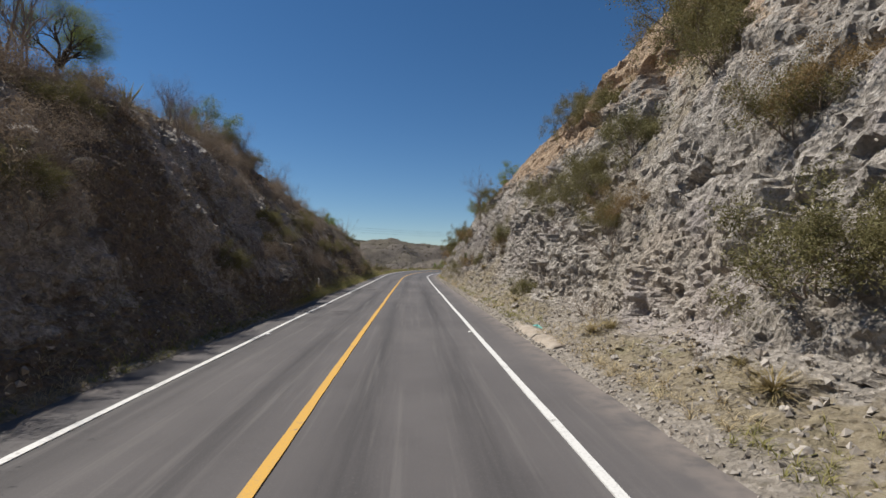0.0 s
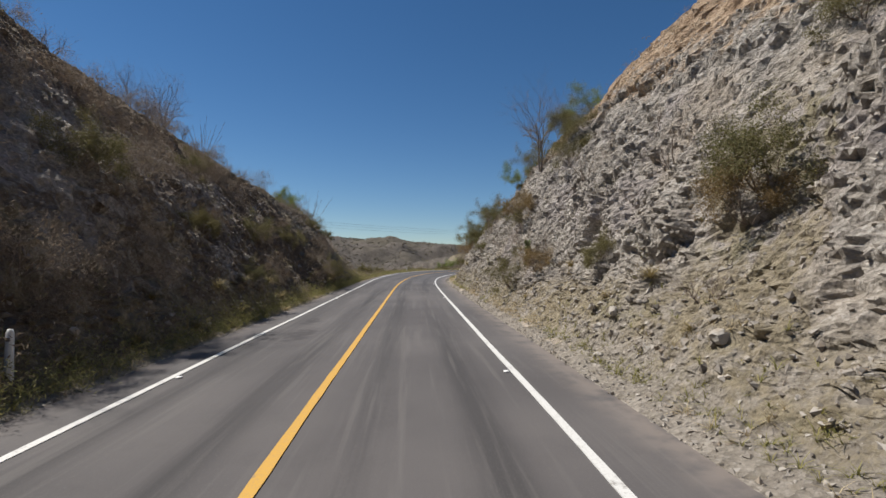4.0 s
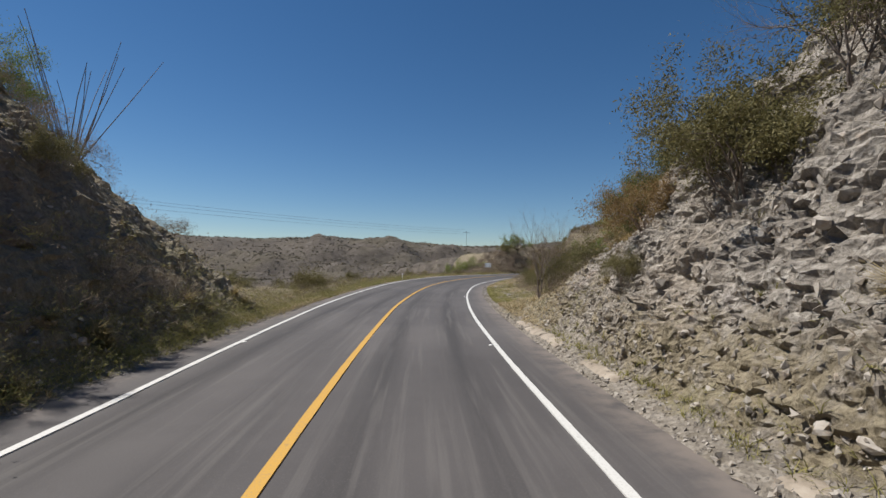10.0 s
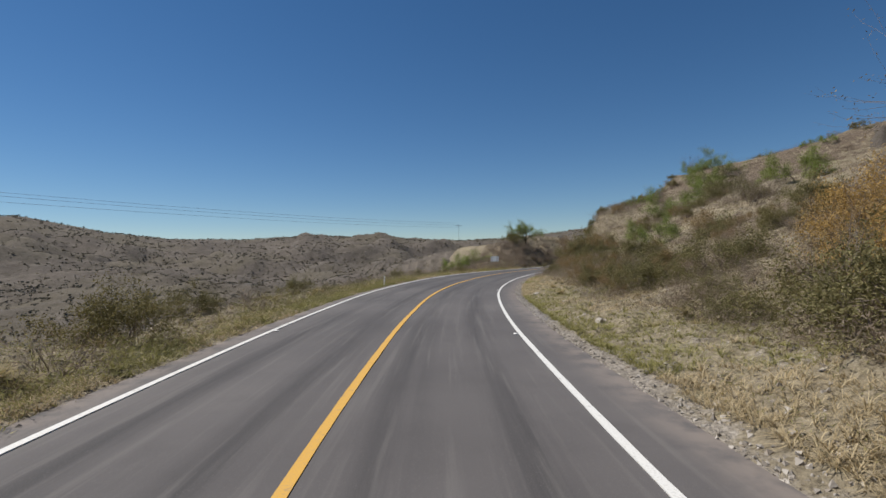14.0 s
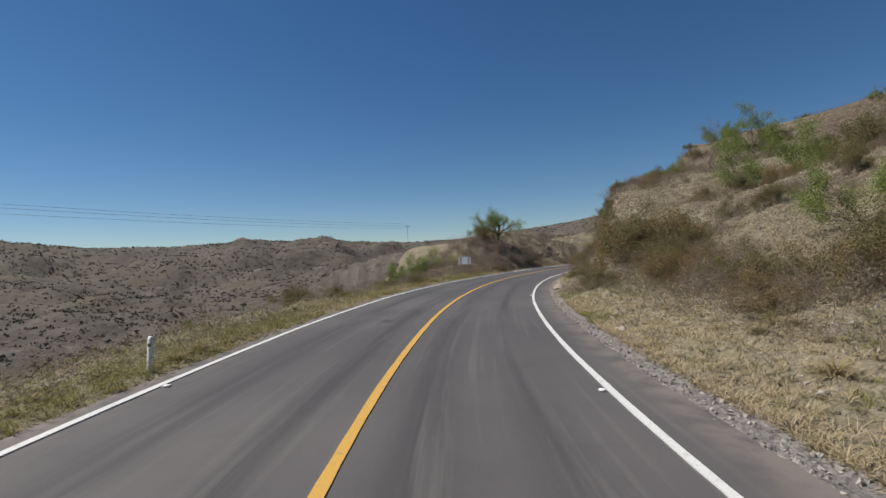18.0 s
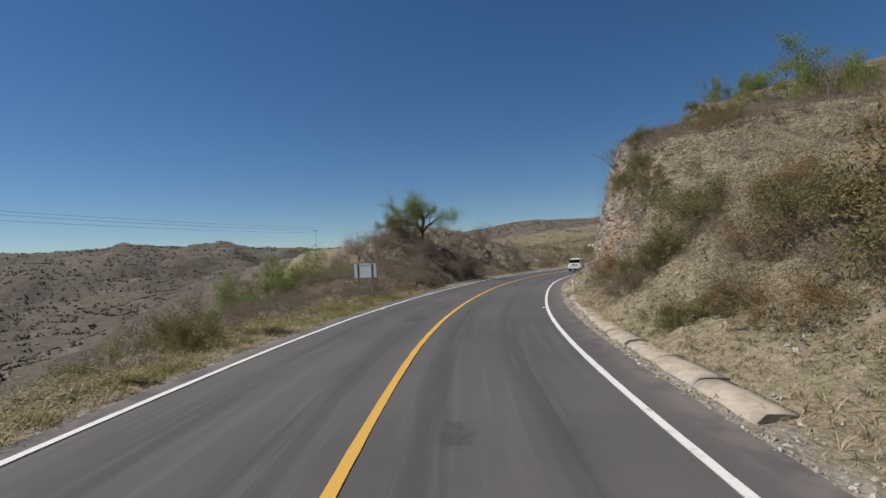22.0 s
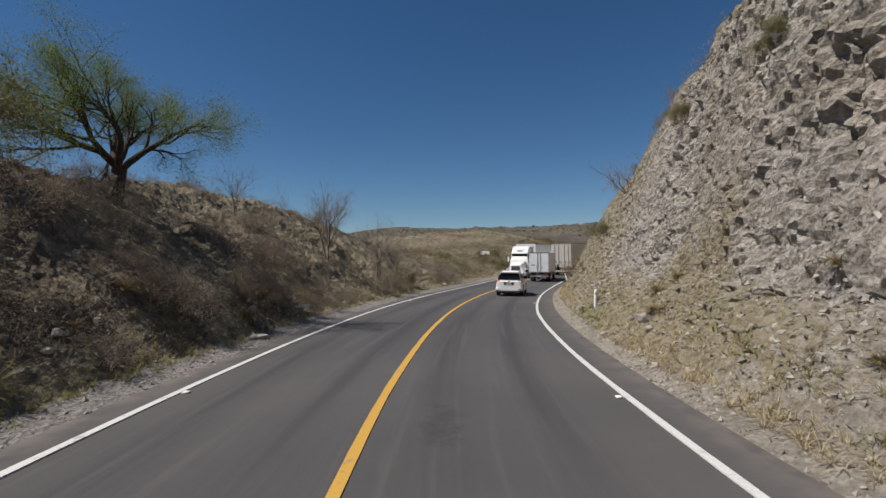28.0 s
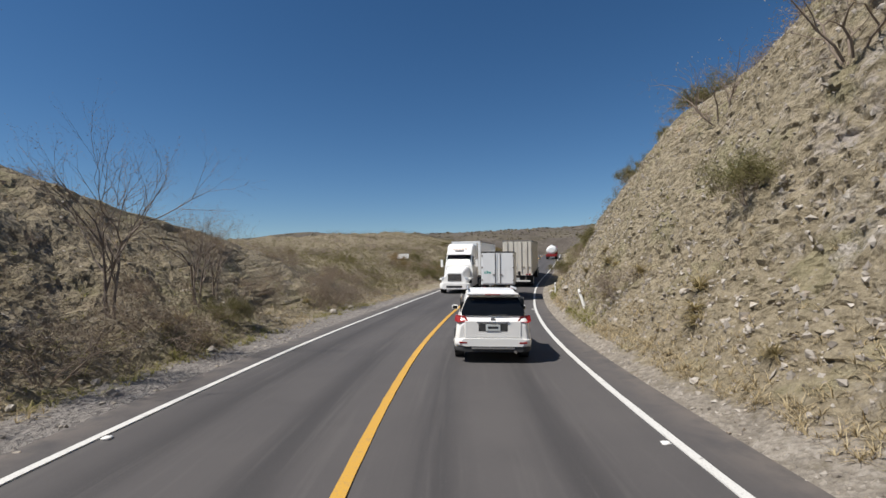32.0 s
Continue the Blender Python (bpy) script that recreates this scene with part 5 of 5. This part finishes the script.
for z in (1.5, 2.24):
    part("stiffener", box(-half - 0.35, half + 0.35, 0.013, 0.03, z - 0.02, z + 0.02), M_GALV, sign)
tagged(sign, "back of a grey metal road sign on two posts", "road sign")

board = empty("roadside_board", Matrix.Translation(stand(254.6, -15.5)) @ pose(0, 0, 0, 0, 0, heading(254) + 6))
part("panel", box(-0.85, 0.85, -0.015, 0.015, 0.55, 1.2, 0.008), M_POST, board, "blank pale panel")
for x in (-0.6, 0.6):
    part("post", box(x - 0.04, x + 0.04, 0.017, 0.08, -0.4, 1.22, 0.006), M_STEEL, board)
tagged(board, "small pale board on two posts beside the far verge", "road sign")

fallen = part("fallen_post", loft([[(x, y, z) for x, z in ((-.05, -.04), (.05, -.04), (.05, .04), (-.05, .04))] for y in (-0.45, 0.0, 0.48)]), M_POST, None)
fallen.matrix_basis = Matrix.Translation(stand(186.2, -5.9)) @ pose(0, 0, 0.06, 4, 0, heading(186) - 60)
tagged(fallen, "white marker post lying on the gravel verge", "marker post", "marker posts")
bm = bmesh.new()
bmesh.ops.create_grid(bm, x_segments=6, y_segments=5, size=0.17)
for v in bm.verts:
    v.co.z = 0.06 + 0.07 * noise.noise(v.co * 9)
bmesh.ops.solidify(bm, geom=bm.faces[:], thickness=0.008)
scrap = part("plastic_scrap", bm, M_TEAL, None)
scrap.matrix_basis = Matrix.Translation(stand(15.4, 5.6)) @ pose(0, 0, 0.0, 20, 10, 30)
tagged(scrap, "crumpled teal plastic scrap among stones", "litter")

# pale concrete kerb in broken lengths along the inside of the bends
kerb = tagged(empty("kerb"), "broken pale concrete kerb along the road edge", "kerb", kind="structure")
blocks = []
rk = random.Random(4)
for k in range(4):
    L = 1.92
    rings = []
    for y in np.linspace(-L / 2, L / 2, 6):
        j = [rk.uniform(-0.02, 0.02) for _ in range(3)]
        rings.append([(-0.3, y, -0.2), (0.34, y, -0.2), (0.36 + j[0], y, 0.2 + j[1]), (0.12, y, 0.23 + j[1]), (-0.12 + j[2], y, 0.19 + j[0]), (-0.24 + j[2], y, 0.1), (-0.3 + j[2], y, 0.0)])
    bm = loft(rings)
    me = bpy.data.meshes.new("kerb_block")
    bm.to_mesh(me)
    bm.free()
    me.materials.append(M_CONCRETE)
    blocks.append(me)
for a, b, d0, d1, skip in [(7, 22, 5.1, 5.3, 0.55), (26, 48, 5.3, 5.3, 0.75), (52, 66, 5.3, 5.25, 0.85), (66, 82, 5.25, 5.2, 0.3), (141, 173, 5.4, 5.3, 0.05), (176, 200, 5.5, 5.5, 0.7)]:
    for s in np.arange(a, b, 2.0):
        if rk.random() < skip:
            continue
        d = d0 + (d1 - d0) * (s - a) / (b - a) + rk.uniform(-0.05, 0.05)
        ob = new("kerb_block", rk.choice(blocks))
        ob.parent = kerb
        ob.matrix_basis = at_road(s, d) @ pose(0, 0, rk.uniform(-0.13, -0.07), rk.uniform(-0.6, 0.6), rk.uniform(-2, 2), rk.uniform(-1.2, 1.2))

# overhead line far across the valley
ends = [((-210, 210, 31), (20, 560, 34)), ((-212, 212, 29), (22, 563, 32)), ((-214, 214, 33), (18, 557, 36))]
for a, b in ends:
    pts = []
    for k in range(25):
        u = k / 24
        p = Vector(a).lerp(Vector(b), u)
        p.z -= 9 * 4 * u * (1 - u) * 0.35
        pts.append(np.array(p))
    ob = part("power_cable", loft([[(p[0] + 0.036 * u, p[1] - 0.036 * u, p[2] + 0.05 * w) for u, w in ((1, 0), (0, 1), (-1, 0), (0, -1))] for p in pts]), M_PLASTIC, None)
    tagged(ob, "thin dark power cable spanning the valley", "cable", "power cables")
for a in (ends[0][0], ends[0][1]):
    tower = empty("power_pole", Matrix.Translation((a[0], a[1], 0)))
    part("pole", drum("z", 0.22, 75, (0, 0, a[2] - 36.5), 10, radius2=0.12), M_STEEL, tower)
    part("crossarm", box(-3.2, 3.2, -0.1, 0.1, a[2] - 0.6, a[2] - 0.4), M_STEEL, tower)
    tagged(tower, "tall steel power pole on the far hillside", "power pole", "power poles")

# ---------------------------------------------------------------- vehicles


def suv():
    car = empty("suv")
    body = [round_rect(y, h, z0, z1, 0.14, t) for y, h, z0, z1, t in (
        (0.0, 0.80, 0.40, 0.92, 0.76), (0.06, 0.88, 0.33, 1.04, 0.82), (0.2, 0.915, 0.29, 1.13, 0.845), (0.8, 0.925, 0.27, 1.14, 0.86), (2.6, 0.925, 0.26, 1.08, 0.87), (3.5, 0.92, 0.27, 1.04, 0.87), (4.2, 0.90, 0.3, 0.97, 0.85), (4.55, 0.8, 0.34, 0.86, 0.75), (4.66, 0.66, 0.4, 0.78, 0.65))]
    part("body", loft(body), M_CAR, car)
    cabin = [round_rect(y, h, 0.95, z1, r, t) for y, h, z1, r, t in (
        (0.10, 0.80, 1.10, 0.05, 0.76), (0.24, 0.80, 1.36, 0.12, 0.70), (0.36, 0.80, 1.60, 0.14, 0.64), (0.75, 0.81, 1.69, 0.15, 0.64), (1.8, 0.82, 1.71, 0.15, 0.66), (2.5, 0.82, 1.66, 0.15, 0.64), (3.05, 0.80, 1.38, 0.13, 0.66), (3.5, 0.78, 1.04, 0.05, 0.7))]
    part("roof", loft(cabin), M_CAR, car)
    bm = bmesh.new()
    quad = [(-0.73, 0.075, 1.11), (0.73, 0.075, 1.11), (0.745, 0.13, 1.2), (0.61, 0.3, 1.53), (-0.61, 0.3, 1.53), (-0.745, 0.13, 1.2)]
    face = bm.faces.new([bm.verts.new(q) for q in quad])
    bmesh.ops.solidify(bm, geom=[face], thickness=0.03)
    glass = part("rear_window", bm, M_GLASS, car, "dark tinted rear window")
    part("rear_wiper", box(-0.02, 0.34, 0.06, 0.075, 1.12, 1.14), M_PLASTIC, glass)
    part("spoiler", box(-0.62, 0.62, 0.16, 0.46, 1.585, 1.635, 0.02), M_CAR, car)
    part("high_brake_lamp", box(-0.18, 0.18, 0.15, 0.17, 1.59, 1.61), M_LAMP, car)
    for sgn in (-1, 1):
        bm = loft([[(sgn * 0.57, y + 0.02, 0.975), (sgn * 0.82, y + 0.02, 0.95), (sgn * 0.905, y + 0.15, 0.98), (sgn * 0.885, y + 0.2, 1.11), (sgn * 0.66, y + 0.07, 1.10)] for y in (-0.015, 0.13)])
        part("tail_light", bm, M_LAMP, car, "red wrap-around tail light")
        part("bumper_reflector", box(sgn * 0.7 - 0.09, sgn * 0.7 + 0.09, -0.055, 0.0, 0.47, 0.505), M_LAMP, car)
        part("side_window", box(sgn * 0.775 - 0.01, sgn * 0.775 + 0.01, 0.55, 2.75, 1.13, 1.5, 0.005), M_GLASS, car, "dark side window")
        part("roof_rail", box(sgn * 0.60 - 0.02, sgn * 0.60 + 0.02, 0.55, 2.3, 1.70, 1.75, 0.012), M_GALV, car)
        m_ = part("mirror", box(sgn * 0.98 - 0.09, sgn * 0.98 + 0.09, 2.72, 2.86, 1.04, 1.17, 0.045), M_CAR, car)
        part("mirror_glass", box(sgn * 0.98 - 0.07, sgn * 0.98 + 0.07, 2.705, 2.718, 1.06, 1.15), M_GLASS, m_)
        for y in (0.98, 3.68):
            wheel(car, sgn * 0.80, y, 0.36, 0.23)
        part("wheel_arch", box(sgn * 0.905 - 0.02, sgn * 0.905 + 0.02, 0.52, 1.44, 0.38, 0.76, 0.015), M_PLASTIC, car)
    part("tailgate", box(-0.66, 0.66, -0.014, 0.05, 0.6, 0.99, 0.02), M_CAR, car)
    part("bumper_cover", loft([round_rect(y, h, 0.4, 0.58, 0.07) for y, h in ((-0.05, 0.72), (0.02, 0.88), (0.3, 0.93))]), M_CAR, car)
    part("rear_bumper", loft([round_rect(y, h, 0.27, 0.41, 0.05) for y, h in ((-0.03, 0.70), (0.04, 0.86), (0.3, 0.925))]), M_PLASTIC, car, "black plastic lower bumper")
    part("skid_trim", box(-0.5, 0.5, -0.06, -0.03, 0.34, 0.385), M_CHROME, car)
    # flat dark slab drawn for the plate's recess; no hollow is cut
    part("plate_panel", box(-0.34, 0.34, -0.02, 0.01, 0.75, 0.93, 0.01), M_PLASTIC, car)
    plate = part("number_plate", box(-0.17, 0.17, -0.03, -0.021, 0.76, 0.91, 0.003), M_PLATE, car, "pale number plate")
    part("plate_bar", box(-0.12, 0.12, -0.034, -0.03, 0.815, 0.865), M_PLASTIC, plate)
    part("tailgate_trim", box(-0.38, 0.38, -0.03, 0.0, 0.945, 0.975, 0.006), M_CHROME, car)
    part("badge", drum("y", 0.055, 0.02, (0, 0.035, 1.02), 16), M_CHROME, car)
    part("exhaust", drum("y", 0.035, 0.2, (0.52, 0.05, 0.28), 12), M_STEEL, car)
    return tagged(car, "white compact suv with dark rear window on the road", "car")


def box_truck():
    t = empty("box_truck")
    body = part("cargo_box", box(-1.05, 1.05, 0.0, 4.6, 1.0, 3.1, 0.03), M_BOX, t)
    for x0, x1 in ((-0.99, -0.02), (0.02, 0.99)):
        door = part("rear_door", box(x0, x1, -0.04, 0.0, 1.08, 3.03, 0.012), M_BOX, body, "white rear door")
    for x in (-0.16, 0.16):
        part("lock_rod", drum("z", 0.02, 1.95, (x, -0.065, 2.06), 8), M_STEEL, body)
        part("lock_handle", box(x - 0.16 if x < 0 else x, x if x < 0 else x + 0.16, -0.085, -0.06, 1.62, 1.67), M_STEEL, body)
    for x in (-1.0, 1.0):
        for z in (1.3, 2.1, 2.85):
            part("hinge", box(x - 0.04, x + 0.04, -0.055, -0.038, z - 0.05, z + 0.05), M_STEEL, body)
    part("frame_top", box(-1.06, 1.06, -0.03, 0.05, 3.04, 3.13, 0.01), M_PLASTIC, body)
    for k, (x, w) in enumerate(((-0.86, 0.1), (-0.72, 0.13), (-0.56, 0.12))):
        part("faded_mark", box(x, x + w, -0.046, -0.04, 1.72, 1.72 + 0.12 + 0.05 * (k == 1)), M_MARK, body, "faded green lettering shape")
    part("bumper", box(-1.0, 1.0, -0.05, 0.06, 0.52, 0.68, 0.02), M_STEEL, t)
    for x in (-0.85, 0.85):
        part("tail_light", box(x - 0.1, x + 0.1, -0.06, 0.0, 0.74, 0.86, 0.01), M_LAMP, t)
        part("mudflap", box(x - 0.22, x + 0.22, 0.6, 0.62, 0.25, 0.95), M_BLACK, t)
        wheel(t, x * 0.95, 1.2, 0.40, 0.42)
        wheel(t, x * 1.02, 5.0, 0.40, 0.25)
    part("chassis", box(-0.4, 0.4, 0.1, 5.8, 0.6, 0.85), M_STEEL, t)
    part("number_plate", box(-0.16, 0.16, -0.07, -0.05, 0.56, 0.65), M_PLATE, t)
    cab = part("cab", loft([round_rect(y, h, 0.6, z1, 0.12, th) for y, h, z1, th in ((4.7, 0.95, 2.35, 0.85), (5.6, 0.97, 2.4, 0.85), (6.1, 0.97, 1.7, 0.88), (6.5, 0.9, 1.3, 0.8))]), M_CAR, t)
    for sgn in (-1, 1):
        arm = part("mirror_arm", box(sgn * 1.0 - 0.03, sgn * 1.22 + 0.03, 5.7, 5.74, 1.5, 1.53) if sgn > 0 else box(-1.25, -0.97, 5.7, 5.74, 1.5, 1.53), M_PLASTIC, t)
        part("mirror", box(sgn * 1.25 - 0.1, sgn * 1.25 + 0.1, 5.66, 5.76, 1.35, 1.68, 0.03), M_PLASTIC, arm)
    return tagged(t, "small white box truck with closed rear doors", "truck")


def trailer_parts(t, y0, length, mat, rear=True):
    body = part("trailer_box", box(-1.28, 1.28, y0, y0 + length, 1.15, 4.1, 0.02), mat, t)
    for k in range(int(length / 1.22)):
        for sgn in (-1, 1):
            part("side_rib", box(sgn * 1.285 - 0.012, sgn * 1.285 + 0.012, y0 + 0.6 + 1.22 * k, y0 + 0.66 + 1.22 * k, 1.2, 4.02), mat, body)
    for sgn in (-1, 1):
        part("lower_rail", box(sgn * 1.29 - 0.015, sgn * 1.29 + 0.015, y0, y0 + length, 1.1, 1.25), M_STEEL, body)
        part("top_rail", box(sgn * 1.28 - 0.015, sgn * 1.28 + 0.015, y0, y0 + length, 4.02, 4.12), M_STEEL, body)
    if rear:
        for x0, x1 in ((-1.2, -0.01), (0.01, 1.2)):
            door = part("rear_door", box(x0, x1, y0 - 0.05, y0, 1.25, 4.0, 0.012), mat, body)
            for f in (0.3, 0.72):
                x = x0 + (x1 - x0) * f
                part("lock_rod", drum("z", 0.022, 2.75, (x, y0 - 0.08, 2.6), 8), M_STEEL, door)
                part("lock_handle", box(x, x + 0.25, y0 - 0.1, y0 - 0.07, 1.75, 1.8), M_STEEL, door)
        part("rear_frame", box(-1.29, 1.29, y0 - 0.04, y0 + 0.05, 4.0, 4.13, 0.01), M_STEEL, body)
        part("rear_sill", box(-1.29, 1.29, y0 - 0.06, y0 + 0.05, 1.05, 1.24, 0.01), mat, body)
        for x in (-1.05, -0.8, 0.8, 1.05):
            part("tail_light", box(x - 0.08, x + 0.08, y0 - 0.08, y0 - 0.05, 1.09, 1.2), M_LAMP, body)
        bar = part("underride_bar", box(-1.1, 1.1, y0, y0 + 0.1, 0.5, 0.62), M_POST, t)
        for x in (-0.7, 0.7):
            part("bar_hanger", box(x - 0.05, x + 0.05, y0 + 0.02, y0 + 0.1, 0.62, 1.1), M_STEEL, bar)
        part("number_plate", box(-0.16, 0.16, y0 - 0.01, y0 - 0.0, 0.66, 0.78), M_PLATE, t)
    for sgn in (-1, 1):
        for y in (y0 + 1.6, y0 + 2.9):
            wheel(t, sgn * 1.0, y, 0.5, 0.55)
        part("mudflap", box(sgn * 1.0 - 0.3, sgn * 1.0 + 0.3, y0 + 0.85, y0 + 0.88, 0.25, 1.1), M_BLACK, t)
        part("landing_leg", box(sgn * 0.7 - 0.07, sgn * 0.7 + 0.07, y0 + length - 3.2, y0 + length - 3.06, 0.35, 1.15), M_STEEL, t)
    return body


def tractor_parts(t, y0, mat):
    """A conventional tractor whose sleeper starts at y0 and whose nose points to +y."""
    sleeper = part("sleeper_cab", loft([round_rect(y, 1.18, 0.95, z1, 0.18, th) for y, z1, th in ((y0, 3.75, 1.1), (y0 + 1.4, 3.85, 1.1), (y0 + 2.1, 3.65, 1.05), (y0 + 2.55, 3.1, 1.02), (y0 + 2.95, 2.45, 1.05), (y0 + 3.15, 2.1, 1.1))]), mat, t)
    hood = part("hood", loft([round_rect(y, h, 0.75, z1, 0.2, th) for y, h, z1, th in ((y0 + 2.9, 1.12, 2.02, 0.95), (y0 + 4.0, 1.1, 1.92, 0.8), (y0 + 4.8, 1.05, 1.75, 0.7), (y0 + 5.05, 0.9, 1.6, 0.62))]), mat, t)
    bm = bmesh.new()
    fc = bm.faces.new([bm.verts.new(q) for q in ((-0.98, y0 + 3.13, 2.12), (0.98, y0 + 3.13, 2.12), (0.94, y0 + 2.66, 2.95), (-0.94, y0 + 2.66, 2.95))])
    bmesh.ops.solidify(bm, geom=[fc], thickness=0.03)
    part("windscreen", bm, M_GLASS, t, "dark windscreen")
    part("sun_visor", box(-1.02, 1.02, y0 + 2.6, y0 + 2.95, 2.93, 3.02, 0.02), mat, t)
    for x in (-0.5, -0.25, 0, 0.25, 0.5):
        part("roof_marker", box(x - 0.05, x + 0.05, y0 + 2.28, y0 + 2.38, 3.38, 3.44), M_AMBER, t)
    part("roof_vent", box(-0.36, 0.36, y0 + 2.38, y0 + 2.5, 3.2, 3.3), M_PLASTIC, t)
    grille = part("grille", box(-0.52, 0.52, y0 + 5.0, y0 + 5.08, 0.95, 1.5, 0.03), M_PLASTIC, t, "dark grille")
    for k in range(5):
        part("grille_bar", box(-0.5, 0.5, y0 + 5.08, y0 + 5.1, 1.0 + 0.1 * k, 1.03 + 0.1 * k), M_CHROME, grille)
    bumper = part("front_bumper", loft([round_rect(y, h, 0.35, 0.8, 0.1) for y, h in ((y0 + 4.5, 1.2), (y0 + 5.0, 1.15), (y0 + 5.2, 0.9))]), mat, t)
    part("bumper_intake", box(-0.6, 0.6, y0 + 5.18, y0 + 5.21, 0.45, 0.62), M_PLASTIC, bumper)
    for sgn in (-1, 1):
        part("headlight", box(sgn * 0.86 - 0.16, sgn * 0.86 + 0.16, y0 + 4.75, y0 + 5.0, 0.98, 1.25, 0.06), M_CLEAR, t, "clear headlight")
        part("side_window", box(sgn * 1.13 - 0.02, sgn * 1.13 + 0.02, y0 + 1.7, y0 + 2.6, 2.1, 2.8, 0.01), M_GLASS, t)
        arm = part("mirror_arm", box(min(sgn * 1.1, sgn * 1.4), max(sgn * 1.1, sgn * 1.4), y0 + 2.7, y0 + 2.74, 2.2, 2.24), M_CHROME, t)
        part("mirror", box(sgn * 1.42 - 0.1, sgn * 1.42 + 0.1, y0 + 2.64, y0 + 2.76, 1.95, 2.55, 0.03), mat, arm)
        wheel(t, sgn * 1.02, y0 + 4.1, 0.5, 0.32)
        for y in (y0 - 0.4, y0 - 1.7):
            wheel(t, sgn * 0.95, y, 0.5, 0.55)
        part("fender", box(sgn * 1.08 - 0.14, sgn * 1.08 + 0.14, y0 + 3.4, y0 + 4.8, 1.02, 1.18, 0.06), mat, t)
        part("side_skirt", box(sgn * 1.12 - 0.03, sgn * 1.12 + 0.03, y0 + 0.2, y0 + 3.3, 0.45, 0.98, 0.01), mat, t)
        part("exhaust_stack", drum("z", 0.07, 2.6, (sgn * 1.12, y0 - 0.12, 2.6), 12), M_CHROME, t)
    part("frame_rail", box(-0.45, 0.45, y0 - 3.0, y0 + 4.5, 0.75, 1.0), M_STEEL, t)


def semi_away():
    t = empty("semi_truck")
    trailer_parts(t, 0.0, 15.2, M_TRAILER)
    tractor_parts(t, 16.2, M_CAR)
    return tagged(t, "semi truck with a dirty cream dry-van trailer", "truck")


def semi_facing():
    t = empty("semi_truck")
    tractor_parts(t, -5.2, M_CAR)
    body = trailer_parts(t, -20.9, 14.6, M_BOX)
    return tagged(t, "white long-nose semi truck with a grey-white trailer", "truck")


def tanker():
    t = empty("tanker_truck")
    tank = loft([[(r * 1.05 * math.cos(a), y, 1.9 + r * 0.85 * math.sin(a)) for a in np.linspace(0, 2 * math.pi, 20, endpoint=False)] for y, r in ((0.0, 0.5), (0.06, 0.85), (0.25, 1.0), (4.6, 1.0), (4.85, 0.8), (4.9, 0.5))])
    part("tank", tank, M_BOX, t, "white rounded tank")
    part("tank_hatch", drum("z", 0.3, 0.25, (0, 2.3, 2.8), 14), M_BOX, t)
    part("rear_frame", box(-1.1, 1.1, -0.15, 0.1, 0.6, 1.1, 0.03), M_MAROON, t, "maroon rear frame")
    for x in (-0.85, 0.85):
        part("tail_light", box(x - 0.12, x + 0.12, -0.2, -0.14, 0.75, 0.9), M_LAMP, t)
        wheel(t, x, 1.1, 0.48, 0.5)
        wheel(t, x, 6.2, 0.48, 0.3)
    part("chassis", box(-0.5, 0.5, 0, 7, 0.7, 1.0), M_STEEL, t)
    part("cab", loft([round_rect(y, 1.05, 0.8, z1, 0.12, th) for y, z1, th in ((5.1, 2.6, 0.95), (6.2, 2.6, 0.95), (6.7, 1.9, 1.0), (7.8, 1.7, 0.9))]), M_MAROON, t)
    return tagged(t, "maroon truck with a white rounded tank", "truck")


suv().matrix_basis = at_road(200.8, 1.95)
box_truck().matrix_basis = at_road(221.0, 1.9)
semi_away().matrix_basis = at_road(233, 2.6)
semi_facing().matrix_basis = at_road(226, -1.75, back=True)
tanker().matrix_basis = at_road(292, 2.9)
